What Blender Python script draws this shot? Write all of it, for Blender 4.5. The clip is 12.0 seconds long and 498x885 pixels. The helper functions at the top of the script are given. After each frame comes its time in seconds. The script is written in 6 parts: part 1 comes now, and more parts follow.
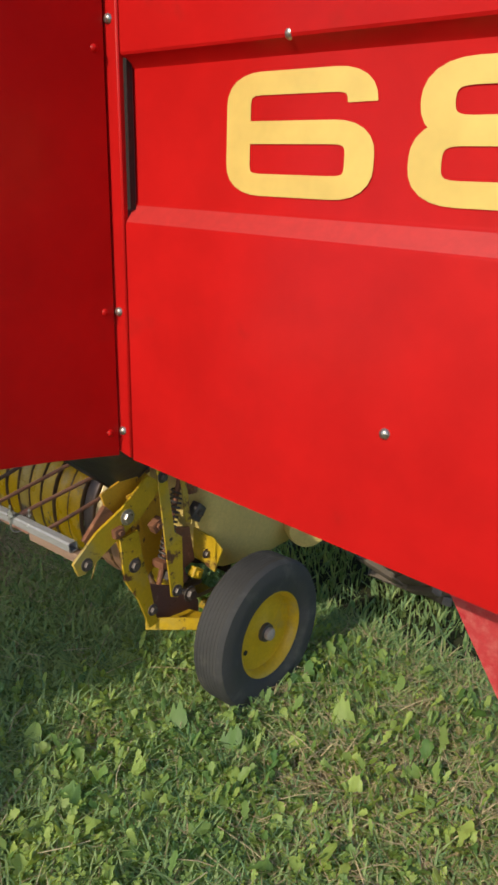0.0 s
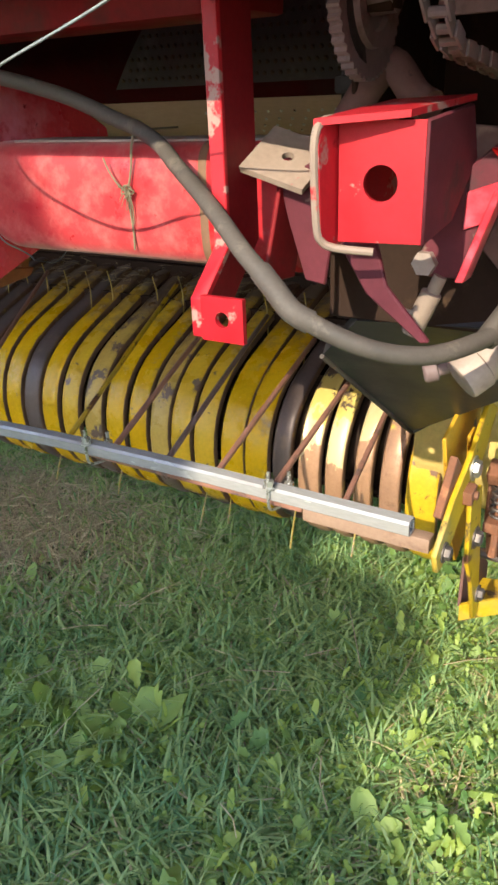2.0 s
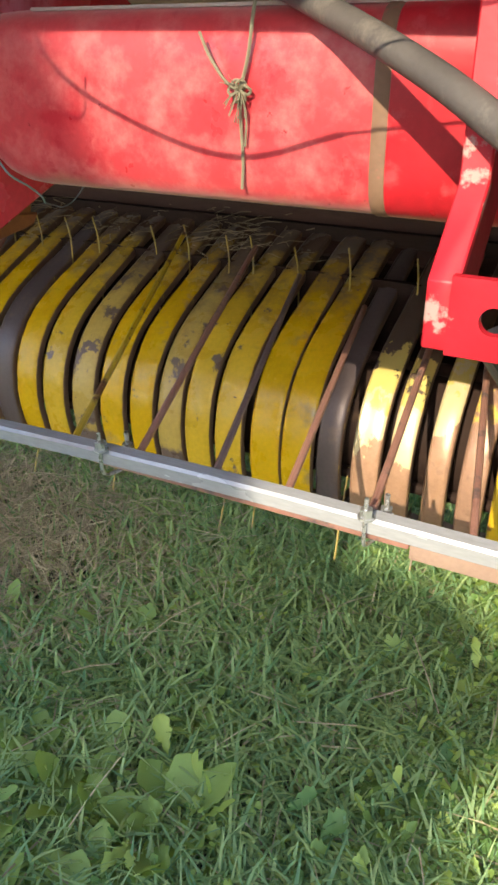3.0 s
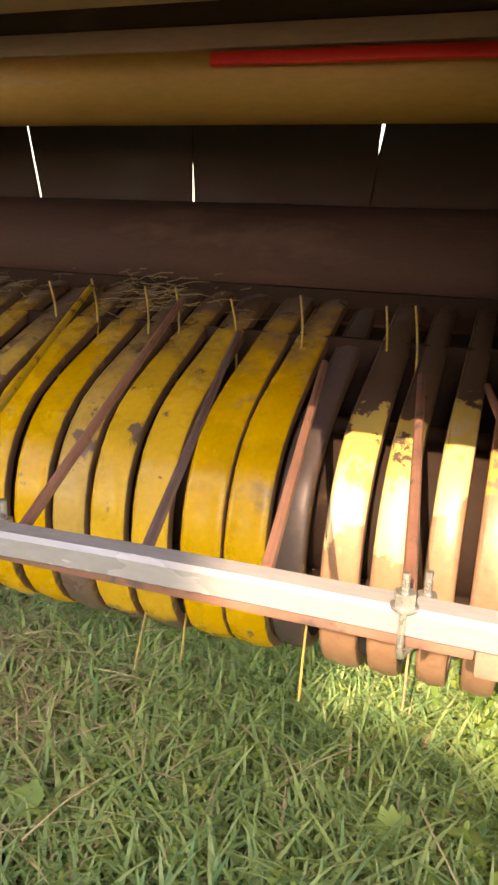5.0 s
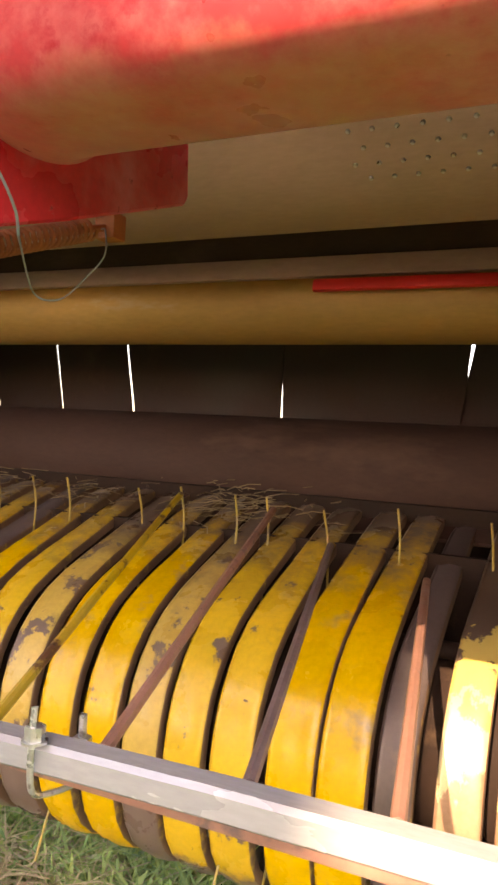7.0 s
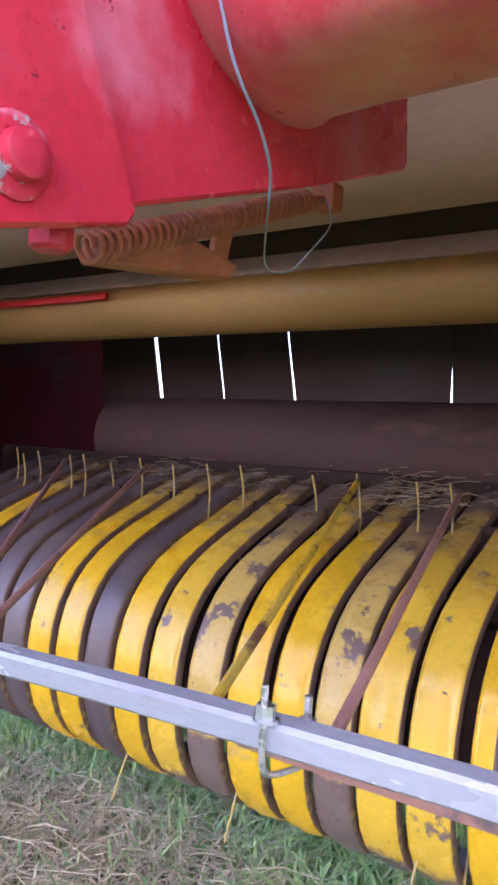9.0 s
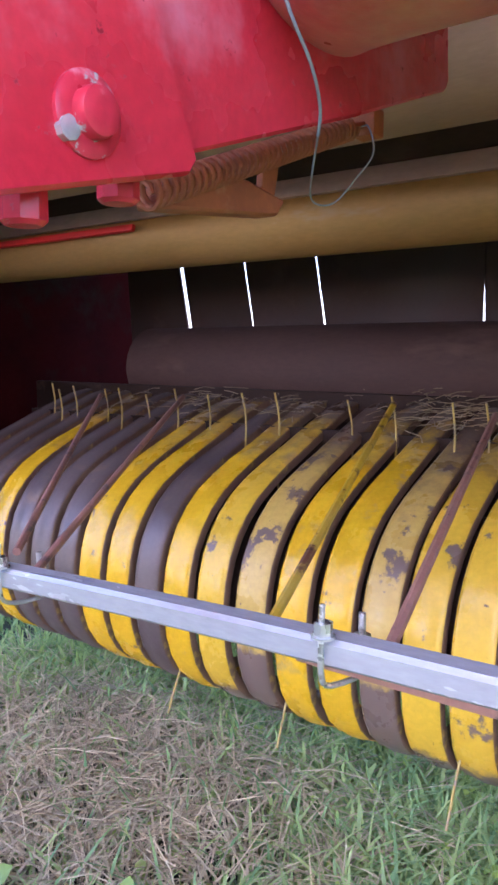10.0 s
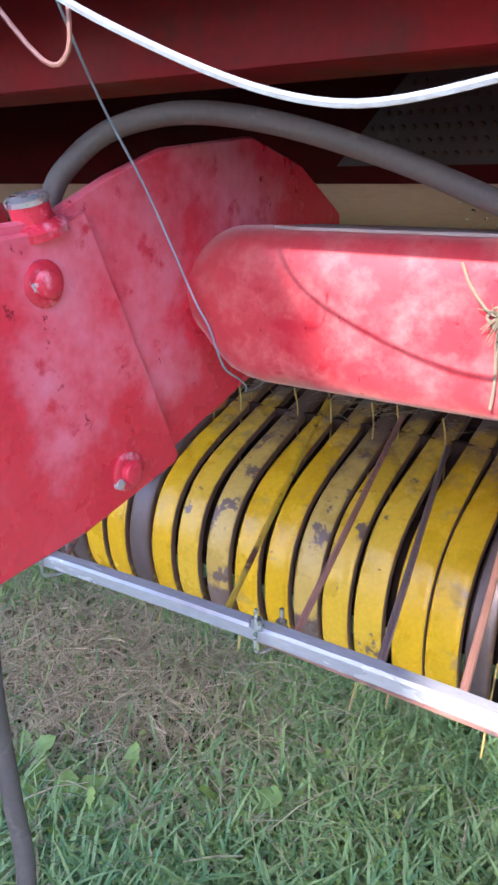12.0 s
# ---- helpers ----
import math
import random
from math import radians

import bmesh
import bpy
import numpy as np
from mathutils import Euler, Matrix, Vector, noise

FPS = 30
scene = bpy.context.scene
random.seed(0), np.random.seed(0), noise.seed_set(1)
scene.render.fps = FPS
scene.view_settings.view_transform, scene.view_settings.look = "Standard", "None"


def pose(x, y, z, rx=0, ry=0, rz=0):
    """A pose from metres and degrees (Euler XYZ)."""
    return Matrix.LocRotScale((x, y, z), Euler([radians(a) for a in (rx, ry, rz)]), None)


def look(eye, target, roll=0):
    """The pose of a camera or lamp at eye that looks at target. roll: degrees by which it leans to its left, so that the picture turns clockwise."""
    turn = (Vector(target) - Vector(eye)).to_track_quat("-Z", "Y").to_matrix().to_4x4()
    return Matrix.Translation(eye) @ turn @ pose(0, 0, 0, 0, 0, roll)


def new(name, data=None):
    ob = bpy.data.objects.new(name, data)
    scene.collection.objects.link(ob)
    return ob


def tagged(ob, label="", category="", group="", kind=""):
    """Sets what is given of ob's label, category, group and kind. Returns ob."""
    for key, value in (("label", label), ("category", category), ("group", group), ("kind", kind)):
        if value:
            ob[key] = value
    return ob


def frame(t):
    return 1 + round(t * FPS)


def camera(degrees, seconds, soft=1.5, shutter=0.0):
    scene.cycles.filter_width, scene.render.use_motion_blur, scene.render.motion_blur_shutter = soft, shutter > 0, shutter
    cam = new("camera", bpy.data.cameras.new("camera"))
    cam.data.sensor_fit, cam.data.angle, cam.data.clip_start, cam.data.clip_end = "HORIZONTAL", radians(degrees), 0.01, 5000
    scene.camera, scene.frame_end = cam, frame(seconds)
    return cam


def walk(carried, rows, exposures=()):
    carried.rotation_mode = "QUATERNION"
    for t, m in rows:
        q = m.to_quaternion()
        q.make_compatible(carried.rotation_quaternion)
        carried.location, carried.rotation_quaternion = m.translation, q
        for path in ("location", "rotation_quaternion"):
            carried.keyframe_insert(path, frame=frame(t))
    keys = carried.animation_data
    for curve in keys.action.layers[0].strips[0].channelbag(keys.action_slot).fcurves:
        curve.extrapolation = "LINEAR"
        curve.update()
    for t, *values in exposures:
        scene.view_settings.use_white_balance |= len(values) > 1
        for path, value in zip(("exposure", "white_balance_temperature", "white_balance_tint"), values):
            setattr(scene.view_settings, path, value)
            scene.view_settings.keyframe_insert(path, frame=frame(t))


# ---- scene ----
cam = camera(36.8, 12.0, soft=2.8)
PATH = [
    (0, (0.02, 0.141, 1.258), (-1.214, 1.603, 0.675), 1.7),
    (0.2, (-0.122, 0.095, 1.232), (-1.280, 1.610, 0.627), 1.2),
    (0.5, (-0.265, 0.04, 1.184), (-1.442, 1.534, 0.566), 0.1),
    (1, (-0.511, -0.019, 1.166), (-1.654, 1.484, 0.507), -2.3),
    (1.5, (-0.84, 0.015, 1.122), (-1.899, 1.543, 0.384), -2.5),
    (2, (-1.008, 0.18, 1.084), (-1.985, 1.713, 0.249), -2.3),
    (2.5, (-1.206, 0.245, 1.072), (-2.091, 1.786, 0.156), -1.7),
    (3, (-1.332, 0.366, 1.027), (-2.144, 1.921, 0.067), -0.5),
    (3.5, (-1.416, 0.484, 0.961), (-2.122, 2.098, 0.015), 0.85),
    (3.7, (-1.437, 0.527, 0.924), (-2.124, 2.154, -0.010), 1.0),
    (5.3, (-1.511, 0.602, 0.767), (-2.148, 2.436, 0.284), 2.3),
    (5.5, (-1.518, 0.611, 0.754), (-2.171, 2.455, 0.340), 2.5),
    (6, (-1.524, 0.640, 0.738), (-2.255, 2.489, 0.511), 2.6),
    (6.5, (-1.532, 0.630, 0.743), (-2.305, 2.473, 0.652), 3.1),
    (7, (-1.561, 0.626, 0.758), (-2.404, 2.440, 0.745), 3.3),
    (7.2, (-1.578, 0.624, 0.751), (-2.432, 2.433, 0.771), 3.3),
    (8.8, (-1.619, 0.608, 0.737), (-2.748, 2.259, 0.727), 3.4),
    (9, (-1.635, 0.606, 0.738), (-2.779, 2.246, 0.696), 2.5),
    (9.5, (-1.647, 0.598, 0.739), (-2.829, 2.207, 0.608), 1.3),
    (10, (-1.642, 0.578, 0.746), (-2.825, 2.172, 0.5), 0.1),
    (10.5, (-1.598, 0.536, 0.797), (-2.749, 2.131, 0.434), -0.7),
    (11, (-1.549, 0.478, 0.875), (-2.648, 2.078, 0.394), -1.2),
    (11.5, (-1.5, 0.417, 0.958), (-2.568, 2.006, 0.378), -0.5),
    (12, (-1.451, 0.352, 1.073), (-2.529, 1.913, 0.438), 0.4),
]
walk(cam, [(t, look(eye, target, roll)) for t, eye, target, roll in PATH],
     [(0, 0.22, 6500, 10), (0.5, 0.32, 6500, 10), (1, 0.68, 6500, 10), (1.5, 1.10, 6500, 10), (2, 1.44, 6500, 10), (2.5, 1.56, 6500, 10), (3, 1.56, 6500, 10), (3.7, 1.58, 6700, 11), (5.3, 2.25, 8800, 25),
      (7, 2.5, 8800, 28), (8.8, 2.62, 5520, 37), (9.5, 2.58, 5480, 37), (10.5, 2.46, 5400, 34), (11, 2.40, 5200, 29), (12, 2.24, 5400, 26)])

# ---- world, sun and light ----
SUN_WAY = Vector((-0.04, 1.62, -1.0)).normalized()
world = bpy.data.worlds.new("sky")
scene.world = world
world.use_nodes = True
wn = world.node_tree
sky = wn.nodes.new("ShaderNodeTexSky")
sky.sky_type = "NISHITA"
sky.sun_disc = False
sky.sun_elevation = math.asin(-SUN_WAY.z)
sky.sun_rotation = math.atan2(-SUN_WAY.x, -SUN_WAY.y)
wn.nodes["Background"].inputs["Strength"].default_value = 0.15
wn.links.new(sky.outputs["Color"], wn.nodes["Background"].inputs["Color"])
sun = new("sun", bpy.data.lights.new("sun", "SUN"))
sun.data.energy, sun.data.angle, sun.data.color = 2.65, radians(0.42), (1.0, 0.88, 0.66)
sun.matrix_world = look((0, 0, 8), Vector((0, 0, 8)) + SUN_WAY)

# ---- materials ----


def ramp_node(nt, stops):
    r = nt.nodes.new("ShaderNodeValToRGB")
    e = r.color_ramp.elements
    while len(e) < len(stops):
        e.new(0.5)
    for k, (p, c) in zip(e, stops):
        k.position, k.color = p, (*c, 1) if len(c) == 3 else c
    return r


def noise_node(nt, scale, detail=4.0, rough=0.6, stretch=None, random_shift=False):
    tc = nt.nodes.new("ShaderNodeTexCoord")
    n = nt.nodes.new("ShaderNodeTexNoise")
    n.inputs["Scale"].default_value, n.inputs["Detail"].default_value, n.inputs["Roughness"].default_value = scale, detail, rough
    src = tc.outputs["Object"]
    if stretch or random_shift:
        mp = nt.nodes.new("ShaderNodeMapping")
        mp.inputs["Scale"].default_value = stretch or (1, 1, 1)
        nt.links.new(src, mp.inputs["Vector"])
        if random_shift:
            oi = nt.nodes.new("ShaderNodeObjectInfo")
            ml = nt.nodes.new("ShaderNodeMath")
            ml.operation = "MULTIPLY"
            ml.inputs[1].default_value = 37.0
            nt.links.new(oi.outputs["Random"], ml.inputs[0])
            cb = nt.nodes.new("ShaderNodeCombineXYZ")
            nt.links.new(ml.outputs[0], cb.inputs[0])
            nt.links.new(ml.outputs[0], cb.inputs[1])
            nt.links.new(cb.outputs[0], mp.inputs["Location"])
        src = mp.outputs["Vector"]
    nt.links.new(src, n.inputs["Vector"])
    return n


def mix_node(nt, fac, a, b):
    m = nt.nodes.new("ShaderNodeMix")
    m.data_type = "RGBA"
    for sock, v in ((m.inputs[0], fac), (m.inputs[6], a), (m.inputs[7], b)):
        if isinstance(v, tuple):
            sock.default_value = (*v, 1)
        elif isinstance(v, (int, float)):
            sock.default_value = v
        else:
            nt.links.new(v, sock)
    return m.outputs[2]


def surface(name, base, dark, patches=(), rough=0.5, rough_var=0.15, metal=0.0, grain=60.0, blot=6.0, bump=0.15, coat=0.0,
            stretch=None, spread=0.5, shift=False, bump_scale=None, spec=0.5):
    """A worn surface: two tones by a broad noise, a fine grain, patches (colour, scale, threshold, softness) over it, and relief."""
    m = bpy.data.materials.new(name)
    m.use_nodes = True
    nt = m.node_tree
    bs = nt.nodes["Principled BSDF"]
    big = noise_node(nt, blot, 5, 0.6, stretch, shift)
    fine = noise_node(nt, grain, 3, 0.6, stretch)
    r = ramp_node(nt, [(0.5 - spread / 2, (0, 0, 0)), (0.5 + spread / 2, (1, 1, 1))])
    nt.links.new(big.outputs["Fac"], r.inputs[0])
    col = mix_node(nt, r.outputs[0], tuple(dark), tuple(base))
    g = ramp_node(nt, [(0.3, (0.86, 0.86, 0.86)), (0.7, (1.08, 1.08, 1.08))])
    nt.links.new(fine.outputs["Fac"], g.inputs[0])
    mul = nt.nodes.new("ShaderNodeMix")
    mul.data_type, mul.blend_type = "RGBA", "MULTIPLY"
    mul.inputs[0].default_value = 0.7
    nt.links.new(col, mul.inputs[6])
    nt.links.new(g.outputs[0], mul.inputs[7])
    col = mul.outputs[2]
    rough_out = None
    for c, sc, th, soft in patches:
        p = noise_node(nt, sc, 6, 0.65, stretch, shift)
        pr = ramp_node(nt, [(th, (0, 0, 0)), (min(th + soft, 1.0), (1, 1, 1))])
        nt.links.new(p.outputs["Fac"], pr.inputs[0])
        col = mix_node(nt, pr.outputs[0], col, tuple(c))
        rough_out = pr.outputs[0]
    nt.links.new(col, bs.inputs["Base Color"])
    rr = ramp_node(nt, [(0.3, (max(rough - rough_var, 0.03),) * 3), (0.7, (min(rough + rough_var, 1),) * 3)])
    nt.links.new(fine.outputs["Fac"] if rough_out is None else big.outputs["Fac"], rr.inputs[0])
    if rough_out is not None and rough < 0.5:
        nt.links.new(mix_node(nt, rough_out, rr.outputs[0], (0.75, 0.75, 0.75)), bs.inputs["Roughness"])
    else:
        nt.links.new(rr.outputs[0], bs.inputs["Roughness"])
    bs.inputs["Metallic"].default_value = metal
    bs.inputs["Specular IOR Level"].default_value = spec
    bs.inputs["Coat Weight"].default_value = coat
    bs.inputs["Coat Roughness"].default_value = 0.08
    if bump:
        b = nt.nodes.new("ShaderNodeBump")
        b.inputs["Strength"].default_value, b.inputs["Distance"].default_value = bump, 0.002
        h = fine.outputs["Fac"] if bump_scale is None else noise_node(nt, bump_scale, 4, 0.6).outputs["Fac"]
        nt.links.new(h, b.inputs["Height"])
        nt.links.new(b.outputs[0], bs.inputs["Normal"])
    return m


RUST = (0.13, 0.055, 0.03)
red_gloss = surface("red gloss paint", (0.55, 0.011, 0.010), (0.49, 0.009, 0.009), [((0.39, 0.015, 0.012), 5, 0.62, 0.2)], rough=0.38, rough_var=0.05, grain=9, blot=2.5, bump=0.04, coat=0.03, spec=0.14, bump_scale=7)
red_worn = surface("red worn paint", (0.70, 0.055, 0.085), (0.60, 0.026, 0.046), [((0.75, 0.27, 0.355), 6, 0.48, 0.22), ((0.56, 0.03, 0.055), 28, 0.58, 0.10), ((0.30, 0.014, 0.03), 55, 0.65, 0.04)],
                   rough=0.32, grain=160, blot=6, bump=0.1)
bolt_paint = surface("chipped red bolt paint", (0.64, 0.045, 0.075), (0.54, 0.026, 0.05), [((0.72, 0.30, 0.36), 30, 0.56, 0.12), ((0.42, 0.43, 0.40), 45, 0.62, 0.02)], rough=0.32, grain=160, blot=20, bump=0.12)
bracket_dust = surface("dust caked on red paint", (0.34, 0.26, 0.21), (0.25, 0.185, 0.15), [((0.50, 0.02, 0.03), 16, 0.60, 0.05)], rough=0.75, grain=150, blot=12, bump=0.1)
bracket_tan = surface("dusty tan primer", (0.36, 0.245, 0.185), (0.27, 0.175, 0.13), [((0.20, 0.12, 0.09), 14, 0.58, 0.1)], rough=0.6, grain=150, blot=10, bump=0.1)
red_bracket = surface("red bracket paint under dust", (0.54, 0.020, 0.034), (0.40, 0.012, 0.020), [((0.40, 0.24, 0.21), 17, 0.575, 0.03), ((0.22, 0.010, 0.014), 30, 0.64, 0.06)], rough=0.45, grain=150, blot=9, bump=0.08, spec=0.35)
red_faded = surface("red faded paint", (0.54, 0.066, 0.074), (0.49, 0.032, 0.042), [((0.59, 0.15, 0.145), 38, 0.46, 0.26), ((0.45, 0.018, 0.032), 21, 0.61, 0.07), ((0.28, 0.02, 0.03), 70, 0.68, 0.04)],
                    rough=0.40, grain=150, blot=9, bump=0.08)
red_sleeve = surface("deep red tube paint", (0.52, 0.020, 0.030), (0.44, 0.014, 0.022), [((0.55, 0.075, 0.08), 26, 0.56, 0.12), ((0.36, 0.20, 0.14), 12, 0.64, 0.08)], rough=0.42, grain=150, blot=9, bump=0.08)
tube_dust = surface("red tube paint under tan dust", (0.25, 0.145, 0.085), (0.19, 0.105, 0.065), [((0.56, 0.09, 0.09), 14, 0.60, 0.1)], rough=0.7, grain=150, blot=9, bump=0.1)


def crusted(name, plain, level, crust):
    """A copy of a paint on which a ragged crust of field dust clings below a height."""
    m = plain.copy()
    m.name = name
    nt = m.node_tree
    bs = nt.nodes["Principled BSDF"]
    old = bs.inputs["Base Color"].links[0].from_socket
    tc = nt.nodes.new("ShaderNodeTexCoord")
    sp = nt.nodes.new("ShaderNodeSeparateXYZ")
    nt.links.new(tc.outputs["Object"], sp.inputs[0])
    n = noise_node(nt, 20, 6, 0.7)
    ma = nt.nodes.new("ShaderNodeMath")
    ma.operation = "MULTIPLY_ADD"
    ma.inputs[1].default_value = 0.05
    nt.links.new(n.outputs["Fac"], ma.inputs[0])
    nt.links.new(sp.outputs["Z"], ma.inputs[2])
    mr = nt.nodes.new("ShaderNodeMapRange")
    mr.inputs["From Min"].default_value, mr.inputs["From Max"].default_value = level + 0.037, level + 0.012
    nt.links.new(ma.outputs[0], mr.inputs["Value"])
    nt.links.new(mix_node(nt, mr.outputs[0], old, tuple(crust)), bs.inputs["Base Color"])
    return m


# door ledge: faded red, with the sky's sheen painted in as a paler tone
red_ledge = surface("faded red paint, paler for sky sheen", (0.52, 0.026, 0.024), (0.51, 0.024, 0.0225), rough=0.5, rough_var=0.02, grain=60, blot=4, bump=0.0)
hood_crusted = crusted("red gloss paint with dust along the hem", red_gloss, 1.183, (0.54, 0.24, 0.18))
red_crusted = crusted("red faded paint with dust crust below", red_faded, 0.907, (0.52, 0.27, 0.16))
for socket, value in (("Sheen Weight", 0.28), ("Sheen Roughness", 0.45), ("Sheen Tint", (1.0, 0.90, 0.86, 1.0))):
    red_crusted.node_tree.nodes["Principled BSDF"].inputs[socket].default_value = value
# red taken almost to black, the interior's shade put into the colour
maroon_dark = surface("near-black red of unlit sheets", (0.06, 0.006, 0.007), (0.025, 0.004, 0.005), [((0.03, 0.02, 0.018), 6, 0.52, 0.2)], rough=0.95, rough_var=0.05, grain=150, blot=5, spec=0.03)
# grimy red; its low tone also paints shade on the bracket upright
red_dark = surface("dark red paint, grime and shade together", (0.29, 0.012, 0.019), (0.16, 0.008, 0.011), [((0.06, 0.03, 0.028), 9, 0.55, 0.2)], rough=0.62, grain=150, blot=6, spec=0.3)


def band_paint(name, base, dark, under, dirt, edge, soft, rough=0.27, chips=0.69, under_side=0.0):
    """Paint on a band: worn to the steel beneath in chips, rubbed dull and dirty where the hay slides over its upper
    end, and darker below under_side.
    """
    m = surface(name, base, dark, [((0.40, 0.27, 0.10), 9, 0.60, 0.1), (under, 14, chips - 0.03, 0.03), ((0.10, 0.06, 0.045), 60, 0.69, 0.03)], rough=rough, grain=120, blot=10, bump=0.08, shift=True)
    nt = m.node_tree
    bs = nt.nodes["Principled BSDF"]
    old = bs.inputs["Base Color"].links[0].from_socket
    tc = nt.nodes.new("ShaderNodeTexCoord")
    sp = nt.nodes.new("ShaderNodeSeparateXYZ")
    nt.links.new(tc.outputs["Object"], sp.inputs[0])
    n = noise_node(nt, 16, 6, 0.7, (1, 1, 1), True)
    ma = nt.nodes.new("ShaderNodeMath")
    ma.operation = "MULTIPLY_ADD"
    ma.inputs[1].default_value = 0.55
    nt.links.new(n.outputs["Fac"], ma.inputs[0])
    nt.links.new(sp.outputs["Y"], ma.inputs[2])
    r = ramp_node(nt, [(0.0, (0, 0, 0)), (1.0, (1, 1, 1))])
    mr = nt.nodes.new("ShaderNodeMapRange")
    mr.inputs["From Min"].default_value, mr.inputs["From Max"].default_value = edge + 0.215, edge + 0.215 + soft
    nt.links.new(ma.outputs[0], mr.inputs["Value"])
    nt.links.new(mr.outputs[0], r.inputs[0])
    col = mix_node(nt, r.outputs[0], old, tuple(dirt))
    # below this height the colour changes to the darker under tone
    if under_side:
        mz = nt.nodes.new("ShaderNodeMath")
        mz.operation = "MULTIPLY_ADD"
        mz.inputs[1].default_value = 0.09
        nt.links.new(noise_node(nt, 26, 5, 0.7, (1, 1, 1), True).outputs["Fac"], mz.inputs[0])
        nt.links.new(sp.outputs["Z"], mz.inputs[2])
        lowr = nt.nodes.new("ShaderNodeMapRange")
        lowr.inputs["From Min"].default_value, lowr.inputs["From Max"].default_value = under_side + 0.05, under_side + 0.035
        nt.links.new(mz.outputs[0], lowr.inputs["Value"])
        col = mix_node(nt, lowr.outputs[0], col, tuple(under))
    nt.links.new(col, bs.inputs["Base Color"])
    return m


def split_paint(name, level):
    """Bare rusty steel below, left-over yellow paint above a ragged line at that height."""
    m = surface(name, (0.43, 0.25, 0.155), (0.32, 0.18, 0.11), [((0.22, 0.13, 0.09), 12, 0.58, 0.12)], rough=0.4, grain=140, blot=10, bump=0.12, metal=0.25, shift=True)
    nt = m.node_tree
    bs = nt.nodes["Principled BSDF"]
    old = bs.inputs["Base Color"].links[0].from_socket
    tc = nt.nodes.new("ShaderNodeTexCoord")
    sp = nt.nodes.new("ShaderNodeSeparateXYZ")
    nt.links.new(tc.outputs["Object"], sp.inputs[0])
    n = noise_node(nt, 22, 5, 0.65, (1, 1, 0.5), True)
    ma = nt.nodes.new("ShaderNodeMath")
    ma.operation = "MULTIPLY_ADD"
    ma.inputs[1].default_value = 0.22
    nt.links.new(n.outputs["Fac"], ma.inputs[0])
    nt.links.new(sp.outputs["Z"], ma.inputs[2])
    mr = nt.nodes.new("ShaderNodeMapRange")
    mr.inputs["From Min"].default_value, mr.inputs["From Max"].default_value = level + 0.11, level + 0.118
    nt.links.new(ma.outputs[0], mr.inputs["Value"])
    cream = mix_node(nt, mr.outputs[0], old, (0.64, 0.52, 0.29))
    m2 = nt.nodes.new("ShaderNodeMapRange")
    m2.inputs["From Min"].default_value, m2.inputs["From Max"].default_value = level + 0.185, level + 0.191
    nt.links.new(ma.outputs[0], m2.inputs["Value"])
    yel = mix_node(nt, m2.outputs[0], cream, (0.66, 0.51, 0.15))
    m3 = nt.nodes.new("ShaderNodeMapRange")
    m3.inputs["From Min"].default_value, m3.inputs["From Max"].default_value = level + 0.232, level + 0.240
    nt.links.new(ma.outputs[0], m3.inputs["Value"])
    nt.links.new(mix_node(nt, m3.outputs[0], yel, (0.12, 0.08, 0.06)), bs.inputs["Base Color"])
    return m


split_band = split_paint("rusty steel with yellow paint left on top", 0.388)
split_band_high = split_paint("rusty steel with a little yellow paint on top", 0.43)
yellow_band = band_paint("yellow band paint", (0.73, 0.44, 0.006), (0.61, 0.36, 0.008), (0.17, 0.115, 0.09), (0.15, 0.105, 0.08), 1.69, 0.22)
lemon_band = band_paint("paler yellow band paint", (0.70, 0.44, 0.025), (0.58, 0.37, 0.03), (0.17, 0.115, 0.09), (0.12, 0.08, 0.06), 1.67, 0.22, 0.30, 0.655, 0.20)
tine_paint = surface("worn yellow tine", (0.50, 0.36, 0.06), (0.34, 0.25, 0.08), [((0.25, 0.20, 0.14), 30, 0.52, 0.08)], rough=0.45, grain=160, blot=20, bump=0.1, shift=True)
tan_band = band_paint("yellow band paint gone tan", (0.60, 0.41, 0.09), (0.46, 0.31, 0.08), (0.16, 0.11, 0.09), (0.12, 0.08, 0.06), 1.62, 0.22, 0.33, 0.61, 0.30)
rust_band = surface("bare rusty steel", (0.42, 0.25, 0.165), (0.32, 0.18, 0.12), [((0.16, 0.09, 0.06), 12, 0.56, 0.12), ((0.66, 0.46, 0.10), 7, 0.60, 0.04)],
                    rough=0.45, grain=140, blot=10, bump=0.12, metal=0.3, shift=True)
dark_band = surface("dark worn steel", (0.155, 0.115, 0.11), (0.105, 0.078, 0.075), [((0.22, 0.15, 0.12), 14, 0.58, 0.12)], rough=0.45, grain=140, blot=10, bump=0.1, metal=0.3, shift=True)
edge_steel = surface("brown rusty sheet edge", (0.20, 0.115, 0.065), (0.10, 0.055, 0.036), [((0.34, 0.23, 0.05), 30, 0.58, 0.1)], rough=0.65, grain=160, blot=24, bump=0.12)
# dark steel with grime; the drive's added backing sheets use it as shade
drum_dark = surface("dark grimy steel, also for unlit backing", (0.042, 0.024, 0.018), (0.022, 0.013, 0.010), [((0.07, 0.042, 0.026), 14, 0.6, 0.1)], rough=0.8, grain=120, blot=12, spec=0.15)
yellow_plate = surface("yellow plate paint", (0.62, 0.40, 0.012), (0.50, 0.33, 0.02), [((0.40, 0.31, 0.10), 5, 0.52, 0.2), (RUST, 18, 0.56, 0.06), ((0.05, 0.035, 0.03), 26, 0.615, 0.06)], rough=0.42, grain=120, blot=8, bump=0.08, shift=True)
